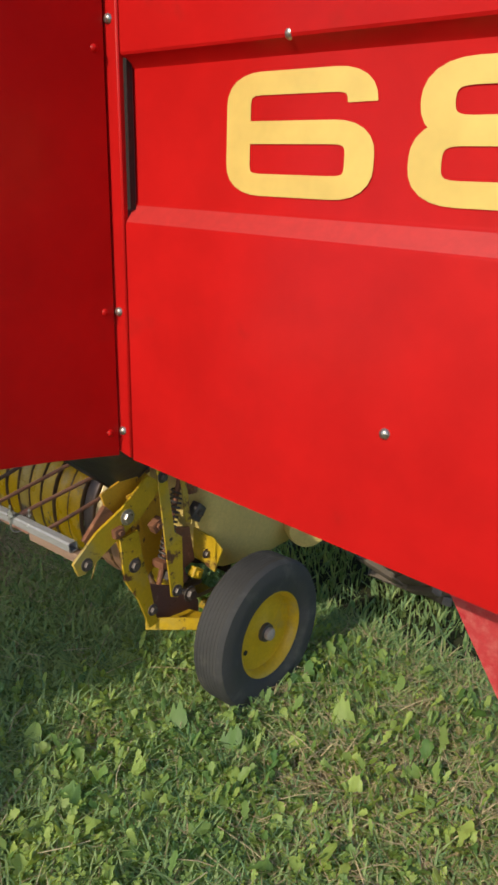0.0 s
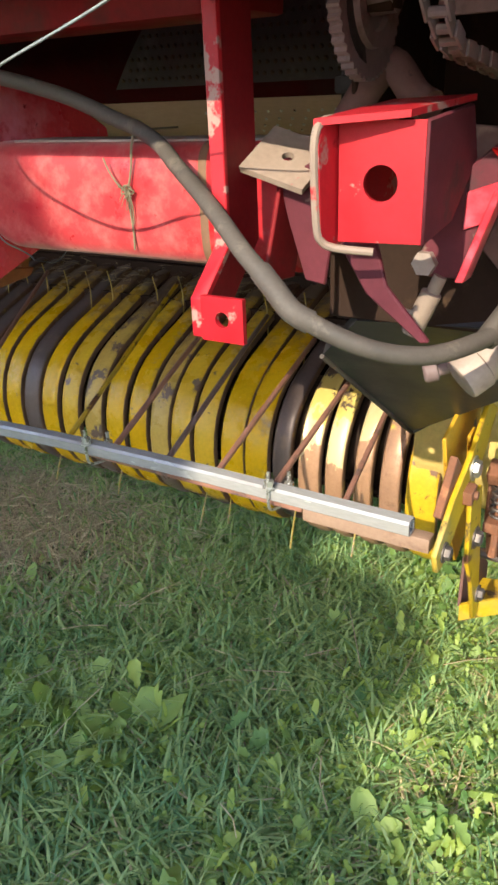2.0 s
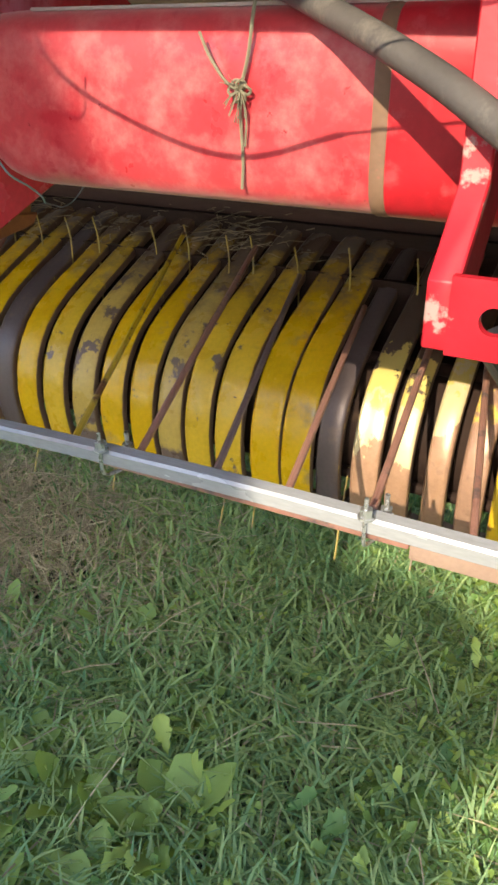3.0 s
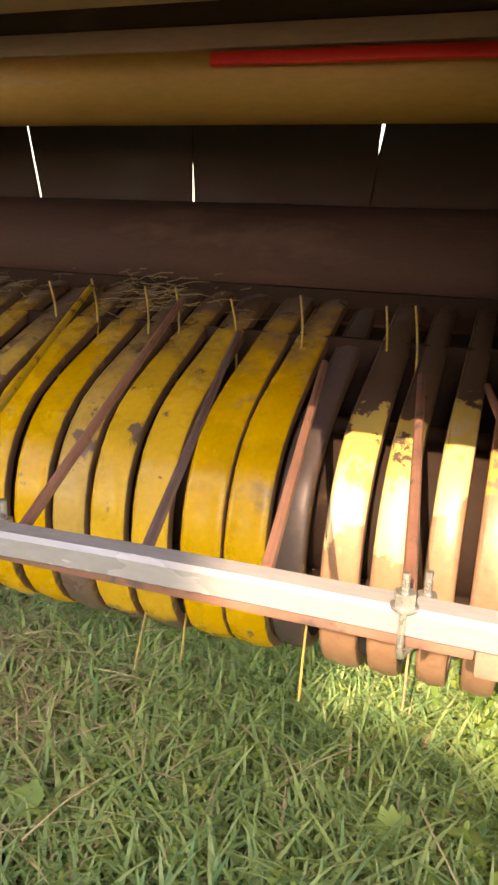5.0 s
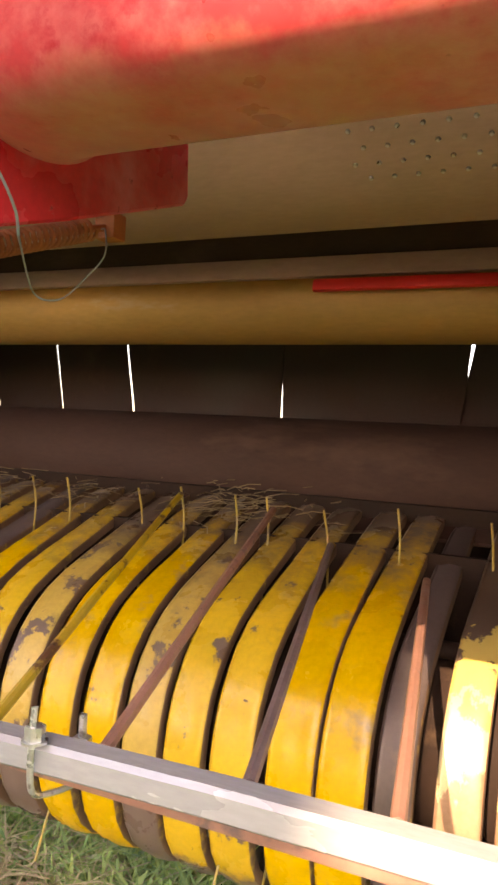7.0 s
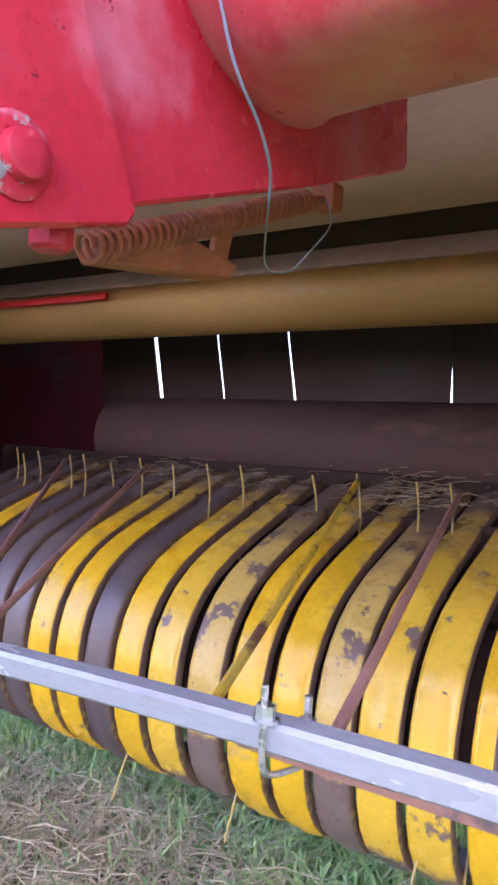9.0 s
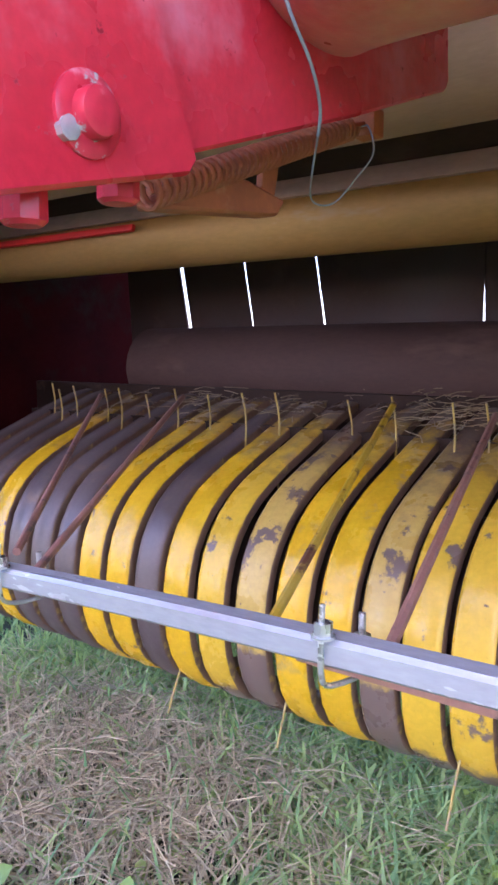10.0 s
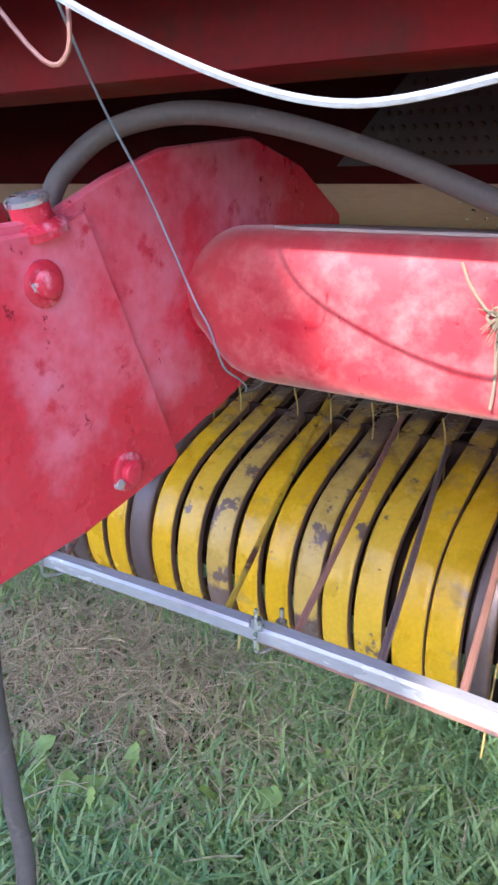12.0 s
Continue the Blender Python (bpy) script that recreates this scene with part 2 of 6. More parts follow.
yellow_dull = surface("dusty yellow paint", (0.74, 0.56, 0.19), (0.60, 0.45, 0.16), [((0.30, 0.22, 0.10), 6, 0.6, 0.2)], rough=0.55, grain=120, blot=4, bump=0.06)
rim_yellow = surface("yellow rim paint", (0.66, 0.41, 0.012), (0.56, 0.35, 0.015), [((0.42, 0.30, 0.08), 9, 0.58, 0.15), (RUST, 40, 0.70, 0.04)], rough=0.42, grain=120, blot=8, bump=0.06)
galv = surface("galvanised steel", (0.50, 0.505, 0.52), (0.40, 0.405, 0.42), [((0.62, 0.63, 0.64), 6, 0.57, 0.12)], rough=0.24, rough_var=0.08, grain=200, blot=14, bump=0.03, metal=0.26, stretch=(0.25, 1, 1))
rust_orange = surface("orange rust", (0.42, 0.135, 0.045), (0.24, 0.075, 0.030), [((0.40, 0.18, 0.09), 30, 0.6, 0.1)], rough=0.75, grain=160, blot=20, bump=0.25)
rusty = surface("rust", (0.26, 0.105, 0.055), (0.14, 0.062, 0.038), [((0.40, 0.18, 0.09), 30, 0.6, 0.1)], rough=0.75, grain=160, blot=20, bump=0.25)
rod_pink = surface("worn primer on steel rod", (0.37, 0.185, 0.135), (0.25, 0.125, 0.095), [((0.12, 0.085, 0.08), 22, 0.55, 0.1)], rough=0.5, grain=160, blot=18, bump=0.1, shift=True)
steel = surface("plain steel", (0.55, 0.53, 0.50), (0.36, 0.34, 0.32), [((0.25, 0.17, 0.11), 40, 0.6, 0.1)], rough=0.35, grain=200, blot=40, metal=0.8, bump=0.06)
steel_dark = surface("oily steel", (0.15, 0.13, 0.125), (0.08, 0.068, 0.066), [((0.22, 0.13, 0.085), 30, 0.6, 0.1)], rough=0.5, grain=160, blot=22, metal=0.5, bump=0.12)
rubber = surface("tyre rubber", (0.055, 0.055, 0.058), (0.040, 0.040, 0.042), [((0.10, 0.098, 0.092), 12, 0.55, 0.2)], rough=0.75, grain=260, blot=14, bump=0.15)
rubber_dusty = surface("dusty tyre rubber", (0.20, 0.165, 0.135), (0.13, 0.105, 0.09), [((0.27, 0.22, 0.17), 9, 0.55, 0.2)], rough=0.8, grain=200, blot=12, bump=0.15)
hose_mat = surface("dusty rubber hose", (0.115, 0.098, 0.086), (0.07, 0.061, 0.055), [((0.17, 0.145, 0.12), 30, 0.57, 0.15)], rough=0.65, grain=240, blot=20, bump=0.12)
belt_mat = surface("baler belt rubber", (0.058, 0.028, 0.021), (0.034, 0.016, 0.012), [((0.075, 0.045, 0.036), 8, 0.58, 0.15)], rough=0.7, grain=200, blot=8, bump=0.2)
rod_grey = surface("worn grey-brown rod steel", (0.29, 0.205, 0.20), (0.20, 0.14, 0.14), [((0.36, 0.23, 0.19), 22, 0.6, 0.1)], rough=0.5, grain=160, blot=18, bump=0.1, metal=0.3)
drum_mat = surface("brown rubber lagging", (0.41, 0.275, 0.21), (0.32, 0.21, 0.16), [((0.47, 0.34, 0.27), 8, 0.58, 0.15)], rough=0.6, grain=200, blot=8, bump=0.2, stretch=(0.3, 1, 1))
lagging_mat = surface("purple rubber of the drum's lit part", (0.046, 0.032, 0.043), (0.026, 0.018, 0.024), [((0.065, 0.05, 0.06), 20, 0.56, 0.12)], rough=0.6, grain=200, blot=10, bump=0.2)
roll_mat = surface("brown polished roll", (0.086, 0.046, 0.037), (0.056, 0.030, 0.025), [((0.11, 0.064, 0.052), 9, 0.58, 0.15)], rough=0.72, rough_var=0.1, grain=160, blot=6, bump=0.05, spec=0.2, stretch=(0.35, 1, 1))
roller_mat = surface("worn roller steel", (0.45, 0.255, 0.075), (0.35, 0.19, 0.055), [((0.36, 0.32, 0.28), 5, 0.64, 0.12)], rough=0.5, rough_var=0.1, grain=160, blot=5, bump=0.05, metal=0.25, stretch=(0.3, 1, 1))
red_strip = surface("bright red edge paint", (0.78, 0.035, 0.03), (0.62, 0.02, 0.02), [((0.35, 0.16, 0.10), 9, 0.62, 0.1)], rough=0.45, grain=120, blot=5, stretch=(0.3, 1, 1))
strip_grey = surface("dusty grey strip", (0.50, 0.33, 0.30), (0.35, 0.22, 0.20), [((0.17, 0.12, 0.10), 7, 0.6, 0.15)], rough=0.5, grain=160, blot=6, metal=0.3, stretch=(0.3, 1, 1))
plastic_white = surface("white plastic", (0.60, 0.60, 0.57), (0.50, 0.49, 0.46), rough=0.45, grain=200, blot=20, bump=0.04)
twine_mat = surface("pale twine", (0.27, 0.31, 0.33), (0.19, 0.21, 0.22), rough=0.8, grain=400, blot=60, bump=0.3)
twine_blue = surface("blue twine", (0.30, 0.39, 0.48), (0.24, 0.32, 0.41), rough=0.8, grain=400, blot=60, bump=0.3)
straw_mat = surface("straw", (0.36, 0.28, 0.17), (0.22, 0.165, 0.10), rough=0.75, grain=200, blot=30, bump=0.1, shift=True)
twine_old = surface("old grey-brown twine", (0.26, 0.23, 0.15), (0.17, 0.15, 0.10), rough=0.8, grain=300, blot=40, bump=0.2)
decal_cream = surface("cream decal film", (0.80, 0.58, 0.17), (0.77, 0.55, 0.155), rough=0.4, rough_var=0.05, grain=14, blot=5, bump=0.0)
decal_yellow = surface("yellow decal film", (0.76, 0.38, 0.006), (0.71, 0.34, 0.006), rough=0.4, grain=250, blot=9, bump=0.0)
decal_grey = surface("dark grey decal print", (0.10, 0.10, 0.11), (0.085, 0.085, 0.09), rough=0.4, grain=250, blot=9, bump=0.0)
decal_white = surface("white sticker paper", (0.74, 0.75, 0.74), (0.68, 0.69, 0.68), rough=0.5, grain=250, blot=9, bump=0.0)
gasket = surface("black seal", (0.02, 0.015, 0.015), (0.012, 0.01, 0.01), rough=0.7)
zinc = surface("bright zinc plating", (0.66, 0.66, 0.64), (0.48, 0.48, 0.47), [((0.26, 0.22, 0.19), 60, 0.62, 0.1)], rough=0.30, grain=300, blot=60, metal=0.7, bump=0.05)
clay = surface("sun blocker board", (0.30, 0.25, 0.20), (0.22, 0.18, 0.15), rough=0.8, grain=60, blot=2, bump=0.2)


def leaf_material(name, base, dark, rough=0.5, back=0.35, glow=(1.0, 1.0, 1.0)):
    m = bpy.data.materials.new(name)
    m.use_nodes = True
    nt = m.node_tree
    bs = nt.nodes["Principled BSDF"]
    geo = nt.nodes.new("ShaderNodeNewGeometry")
    n = noise_node(nt, 2.2, 3)
    ad = nt.nodes.new("ShaderNodeMath")
    ad.operation = "MULTIPLY_ADD"
    ad.inputs[1].default_value = 0.6
    nt.links.new(geo.outputs["Random Per Island"], ad.inputs[0])
    sb = nt.nodes.new("ShaderNodeMath")
    sb.operation = "MULTIPLY"
    sb.inputs[1].default_value = 0.5
    nt.links.new(n.outputs["Fac"], sb.inputs[0])
    nt.links.new(sb.outputs[0], ad.inputs[2])
    r = ramp_node(nt, [(0.15, dark), (0.85, base)])
    nt.links.new(ad.outputs[0], r.inputs[0])
    nt.links.new(r.outputs[0], bs.inputs["Base Color"])
    bs.inputs["Roughness"].default_value = rough
    tr = nt.nodes.new("ShaderNodeBsdfTranslucent")
    thin = nt.nodes.new("ShaderNodeMix")
    thin.data_type, thin.blend_type = "RGBA", "MULTIPLY"
    thin.inputs[0].default_value = 1.0
    thin.inputs[7].default_value = (*glow, 1)
    nt.links.new(r.outputs[0], thin.inputs[6])
    nt.links.new(thin.outputs[2], tr.inputs["Color"])
    mx = nt.nodes.new("ShaderNodeMixShader")
    mx.inputs[0].default_value = back
    nt.links.new(bs.outputs[0], mx.inputs[1])
    nt.links.new(tr.outputs[0], mx.inputs[2])
    nt.links.new(mx.outputs[0], nt.nodes["Material Output"].inputs["Surface"])
    return m


grass_mat = leaf_material("grass blades", (0.46, 0.60, 0.26), (0.13, 0.30, 0.145), 0.62, 0.40, (1.35, 1.1, 0.35))
dry_mat = leaf_material("dry grass", (0.80, 0.66, 0.39), (0.31, 0.235, 0.14), 0.7, 0.2)
weed_mat = leaf_material("weed leaves", (0.42, 0.55, 0.14), (0.06, 0.19, 0.06), 0.52, 0.40, (1.4, 1.15, 0.30))


def soil_material():
    m = bpy.data.materials.new("soil and thatch")
    m.use_nodes = True
    nt = m.node_tree
    bs = nt.nodes["Principled BSDF"]
    a, b = noise_node(nt, 1.6, 6), noise_node(nt, 45, 5)
    r = ramp_node(nt, [(0.30, (0.018, 0.026, 0.009)), (0.55, (0.040, 0.046, 0.018)), (0.78, (0.12, 0.095, 0.055))])
    md = nt.nodes.new("ShaderNodeMath")
    md.operation = "MULTIPLY_ADD"
    md.inputs[1].default_value = 0.5
    hb = nt.nodes.new("ShaderNodeMath")
    hb.operation = "MULTIPLY"
    hb.inputs[1].default_value = 0.5
    nt.links.new(b.outputs["Fac"], hb.inputs[0])
    nt.links.new(a.outputs["Fac"], md.inputs[0])
    nt.links.new(hb.outputs[0], md.inputs[2])
    nt.links.new(md.outputs[0], r.inputs[0])
    nt.links.new(r.outputs[0], bs.inputs["Base Color"])
    bs.inputs["Roughness"].default_value = 0.95
    bp = nt.nodes.new("ShaderNodeBump")
    bp.inputs["Strength"].default_value, bp.inputs["Distance"].default_value = 0.6, 0.02
    nt.links.new(b.outputs["Fac"], bp.inputs["Height"])
    nt.links.new(bp.outputs[0], bs.inputs["Normal"])
    return m


soil_mat = soil_material()

shield_mat = surface("smooth dark shield steel", (0.040, 0.042, 0.054), (0.022, 0.023, 0.031), [((0.085, 0.078, 0.075), 7, 0.60, 0.15)], rough=0.5, grain=160, blot=6, bump=0.06)
orange_plate = surface("orange-yellow primer", (0.66, 0.37, 0.02), (0.54, 0.28, 0.02), [(RUST, 20, 0.60, 0.06)], rough=0.5, grain=140, blot=14, bump=0.1)
dusty_pale = surface("pale dusty metal", (0.46, 0.38, 0.34), (0.33, 0.26, 0.23), [((0.2, 0.14, 0.12), 20, 0.58, 0.12)], rough=0.6, grain=160, blot=16, bump=0.1)
# grime on maroon; on the bracket side and legs the dark tone also paints shade
maroon_dim_grime = surface("dim maroon paint, grimy and shaded", (0.16, 0.030, 0.045), (0.085, 0.018, 0.028), [((0.05, 0.032, 0.034), 14, 0.56, 0.12), ((0.24, 0.15, 0.13), 30, 0.66, 0.08)], rough=0.65, grain=150, blot=9, bump=0.1, spec=0.3)
rust_dust = surface("reddish brown dust on sheet", (0.20, 0.105, 0.095), (0.125, 0.062, 0.058), [((0.28, 0.18, 0.15), 14, 0.60, 0.12), ((0.06, 0.035, 0.035), 40, 0.66, 0.05)], rough=0.8, grain=150, blot=12, bump=0.15)
sleeve_blue = surface("dull blue sleeve", (0.06, 0.085, 0.15), (0.04, 0.05, 0.09), rough=0.6, grain=150, blot=12, bump=0.1)
dusty_steel = surface("dusty drive steel", (0.24, 0.165, 0.17), (0.14, 0.10, 0.10), [((0.11, 0.075, 0.07), 16, 0.55, 0.1)], rough=0.6, grain=140, blot=14, bump=0.12)

# ---- mesh helpers ----


def thing(name, label, category, group="", kind="", at=(0, 0, 0)):
    ob = new(name)
    ob.location = at
    ob.empty_display_size = 0.05
    return tagged(ob, label, category, group, kind)


def mesh_of(name, bm, material, smooth=40):
    bmesh.ops.recalc_face_normals(bm, faces=bm.faces)
    me = bpy.data.meshes.new(name)
    if smooth:
        for f in bm.faces:
            f.smooth = True
        for e in bm.edges:
            if len(e.link_faces) == 2 and e.calc_face_angle(0) > radians(smooth):
                e.smooth = False
    bm.to_mesh(me)
    bm.free()
    for mt in material if isinstance(material, (list, tuple)) else [material]:
        me.materials.append(mt)
    return me


def part(name, bm, material, parent=None, label="", smooth=40):
    ob = new(name, mesh_of(name, bm, material, smooth))
    if parent:
        ob.parent = parent
        ob.matrix_parent_inverse = parent.matrix_basis.inverted()
    if label:
        ob["label"] = label
    return ob


def solid(name, bm, material, label, category, group="", kind="", smooth=40):
    return tagged(part(name, bm, material, None, "", smooth), label, category, group, kind)


def box(bm, lo, hi, bevel=0.0, turn=None):
    c = (Vector(lo) + Vector(hi)) / 2
    s = Vector(hi) - Vector(lo)
    m = Matrix.Translation(c) @ (turn or Matrix()) @ Matrix.Diagonal((*s, 1))
    g = bmesh.ops.create_cube(bm, size=1, matrix=m)
    if bevel:
        es = list({e for v in g["verts"] for e in v.link_edges})
        bmesh.ops.bevel(bm, geom=es, offset=bevel, segments=2, affect="EDGES", profile=0.6)
    return bm


def frame_of(d):
    d = Vector(d).normalized()
    a = d.orthogonal().normalized()
    if abs(d.z) < 0.95:
        a = d.cross(Vector((0, 0, 1))).normalized()
    return a, a.cross(d).normalized()


def sweep(bm, pts, r, seg=10, caps=True, closed_profile=None):
    """A round bar, hose or twine along pts; r is one radius or one for each point."""
    pts = [Vector(p) for p in pts]
    rings = []
    for i, p in enumerate(pts):
        d = pts[min(i + 1, len(pts) - 1)] - pts[max(i - 1, 0)]
        a, b = frame_of(d)
        if rings:
            pa = rings[-1][1]
            a = (pa - d.normalized() * pa.dot(d.normalized())).normalized()
            b = a.cross(d.normalized())
        rr = r[i] if isinstance(r, (list, tuple)) else r
        vs = [bm.verts.new(p + rr * (math.cos(k * math.tau / seg) * a + math.sin(k * math.tau / seg) * b)) for k in range(seg)]
        rings.append((vs, a))
    for (v0, _), (v1, _) in zip(rings, rings[1:]):
        for k in range(seg):
            bm.faces.new((v0[k], v0[(k + 1) % seg], v1[(k + 1) % seg], v1[k]))
    if caps:
        bm.faces.new(rings[0][0])
        bm.faces.new(rings[-1][0][::-1])
    return bm


def curve_pts(ctrl, n=8):
    """Points of a smooth curve through ctrl."""
    c = [Vector(p) for p in ctrl]
    c = [2 * c[0] - c[1]] + c + [2 * c[-1] - c[-2]]
    out = []
    for i in range(1, len(c) - 2):
        for k in range(n):
            t = k / n
            out.append(0.5 * ((2 * c[i]) + (c[i + 1] - c[i - 1]) * t + (2 * c[i - 1] - 5 * c[i] + 4 * c[i + 1] - c[i + 2]) * t * t
                              + (3 * c[i] - c[i - 1] - 3 * c[i + 1] + c[i + 2]) * t ** 3))
    return out + [c[-2]]


def plate(bm, pts, axis, at, thick, bevel=0.0015, hole=None):
    """A flat plate: pts in the two other axes (in xyz order), from at to at + thick along axis, edges eased."""
    def v3(p, h):
        l = list(p)
        l.insert("xyz".index(axis), h)
        return Vector(l)
    f0 = bm.faces.new([bm.verts.new(v3(p, at)) for p in pts])
    g = bmesh.ops.extrude_face_region(bm, geom=[f0])
    mv = [v for v in g["geom"] if isinstance(v, bmesh.types.BMVert)]
    d = Vector((0, 0, 0))
    d["xyz".index(axis)] = thick
    bmesh.ops.translate(bm, verts=mv, vec=d)
    if bevel:
        vs = set(f0.verts) | set(mv)
        es = [e for e in bm.edges if e.verts[0] in vs and e.verts[1] in vs and not (len(e.link_faces) == 2 and e.calc_face_angle(0) < 0.4)]
        bmesh.ops.bevel(bm, geom=es, offset=bevel, segments=1, affect="EDGES")
    return bm


def lathe(bm, prof, centre, axis="x", seg=48, caps=True):
    """A turned body: prof rows (along, radius) about an axis through centre."""
    rings = []
    for h, r in prof:
        ring = []
        for k in range(seg):
            a = k * math.tau / seg
            p = {"x": (h, r * math.cos(a), r * math.sin(a)), "y": (r * math.cos(a), h, r * math.sin(a)), "z": (r * math.cos(a), r * math.sin(a), h)}[axis]
            ring.append(bm.verts.new(Vector(centre) + Vector(p)))
        rings.append(ring)
    for a, b in zip(rings, rings[1:]):
        for k in range(seg):
            bm.faces.new((a[k], a[(k + 1) % seg], b[(k + 1) % seg], b[k]))
    for ring in (rings[0], rings[-1]) if caps else ():
        if (ring[0].co - ring[seg // 2].co).length > 1e-4:
            bm.faces.new(ring)
    return bm


def hexbolt(bm, at, d, r=0.011, h=0.009, washer=True):
    """A bolt head with washer that sits on a face at a point, pointing along d."""
    at, d = Vector(at), Vector(d).normalized()
    if washer:
        sweep(bm, [at, at + d * 0.0025], r * 1.45, 16)
    sweep(bm, [at + d * 0.002, at + d * (h * 0.8), at + d * h], [r, r, r * 0.85], 6)
    return bm


def domebolt(bm, at, d, r=0.009):
    at, d = Vector(at), Vector(d).normalized()
    sweep(bm, [at - d * 0.001, at + d * r * 0.35, at + d * r * 0.6, at + d * r * 0.72], [r, r * 0.86, r * 0.55, r * 0.15], 12)
    return bm


def coil(p0, p1, r, turns, per=10):
    p0, p1 = Vector(p0), Vector(p1)
    a, b = frame_of(p1 - p0)
    n = int(turns * per)
    return [p0.lerp(p1, i / n) + r * (math.cos(i * math.tau / per) * a + math.sin(i * math.tau / per) * b) for i in range(n + 1)]

# ---- the large structure ----
bm = bmesh.new()
N = 60
for i in range(N + 1):
    for j in range(N + 1):
        x, y = -2 + 60 * ((i / N * 2 - 1) ** 3), 1 + 60 * ((j / N * 2 - 1) ** 3)
        bm.verts.new((x * 6 + 10 if abs(x + 2) > 40 else x, y * 6 if abs(y - 1) > 40 else y, 0.008 * noise.noise((x * 1.3, y * 1.3, 0)) - 0.006))
bm.verts.ensure_lookup_table()
for i in range(N):
    for j in range(N):
        a = i * (N + 1) + j
        bm.faces.new((bm.verts[a], bm.verts[a + N + 1], bm.verts[a + N + 2], bm.verts[a + 1]))
ground = solid("ground", bm, soil_mat, "mown field of grass, weeds and dry thatch", "ground", kind="structure")

# added out of view to block sun; outline follows the wanted shadow edges
bm = bmesh.new()
plate(bm, [(-4.3, 0), (-0.98, 0), (-0.98, 4.42), (-1.07, 4.485), (-1.15, 4.535), (-1.24, 4.565), (-1.195, 4.66), (-1.155, 4.71), (-1.17, 4.77), (-1.22, 4.835), (-1.31, 4.88), (-1.53, 4.885), (-1.56, 4.925), (-1.53, 4.98), (-1.525, 5.15), (-1.55, 5.32), (-1.57, 5.37), (-1.588, 5.41), (-1.607, 5.46), (-1.61, 5.7), (-4.3, 5.7)], "y", -6.3, 0.05, 0)
sun_mask = solid("wall_barn", bm, clay, "unseen board added to cut the sunlight to shape", "wall", kind="structure")

# ---- baler body ----
body = thing("baler_body", "red round baler body with grimy inner sheets", "baler", at=(-2.2, 2, 0.8))
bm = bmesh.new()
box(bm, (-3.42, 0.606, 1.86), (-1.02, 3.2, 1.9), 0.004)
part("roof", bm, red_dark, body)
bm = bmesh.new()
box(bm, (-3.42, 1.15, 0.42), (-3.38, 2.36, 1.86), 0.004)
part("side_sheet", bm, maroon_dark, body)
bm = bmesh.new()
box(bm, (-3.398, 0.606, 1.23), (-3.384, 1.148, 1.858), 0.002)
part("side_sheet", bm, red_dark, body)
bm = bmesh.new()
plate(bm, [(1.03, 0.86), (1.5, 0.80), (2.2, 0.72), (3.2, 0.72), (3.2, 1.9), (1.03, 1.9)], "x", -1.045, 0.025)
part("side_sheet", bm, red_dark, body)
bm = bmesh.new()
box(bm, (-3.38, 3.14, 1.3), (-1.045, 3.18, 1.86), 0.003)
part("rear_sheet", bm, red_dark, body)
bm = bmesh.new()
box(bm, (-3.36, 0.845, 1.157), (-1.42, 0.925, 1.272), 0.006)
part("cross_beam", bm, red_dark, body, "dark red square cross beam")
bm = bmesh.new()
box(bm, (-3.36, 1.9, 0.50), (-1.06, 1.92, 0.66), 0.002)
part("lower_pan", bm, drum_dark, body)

# rubber belts with gaps of daylight between them
# each gap: its middle, its lean sideways as it drops, and its width low, half-way and high
GAPS = [(-3.24, 0.0, 0, 0, 0), (-3.03, 0.13, 0.009, 0.009, 0.009), (-2.815, 0.13, 0.011, 0.011, 0.011), (-2.600, 0.13, 0.004, 0.0030, 0.0022), (-2.399, 0.05, 0.0, 0.0, 0.0015), (-2.198, 0.0, 0.004, 0.0, 0.0),
        (-1.992, 0.0, 0, 0, 0), (-1.801, -0.13, 0.0, 0.0, 0.006), (-1.590, 0.0, 0, 0, 0), (-1.38, -0.1, 0.0, 0.002, 0.003), (-1.17, 0.0, 0, 0, 0)]


def gap_edge(gap, z, side):
    mid, lean, low, half, high = gap
    k = min(max((z - 0.80) / 0.16, 0), 1)
    w = low + (half - low) * 2 * k if k < 0.5 else half + (high - half) * (2 * k - 1)
    return mid + lean * (0.90 - min(max(z, 0.7), 1.0)) + side * (w / 2 if w else -0.002)


BELT_LINE = [(2.17, 0.55), (2.163, 0.66), (2.158, 0.76), (2.155, 0.80), (2.153, 0.84), (2.150, 0.88), (2.147, 0.92), (2.144, 0.96), (2.14, 1.05), (2.0, 1.35), (1.75, 1.6)]
for k, (g0, g1) in enumerate(zip(GAPS, GAPS[1:])):
    bm = bmesh.new()
    rows = []
    for y, z in BELT_LINE:
        lap = 0.006 * (k % 2)
        a, b = gap_edge(g0, z, 1), gap_edge(g1, z, -1)
        rows.append([bm.verts.new(p) for p in ((a, y + lap, z), (b, y + lap, z), (b, y + lap + 0.005, z + 0.002), (a, y + lap + 0.005, z + 0.002))])
    for p, q in zip(rows, rows[1:]):
        for j in range(4):
            bm.faces.new((p[j], p[(j + 1) % 4], q[(j + 1) % 4], q[j]))
    bm.faces.new(rows[0])
    bm.faces.new(rows[-1][::-1])
    part("belt", bm, belt_mat, body)

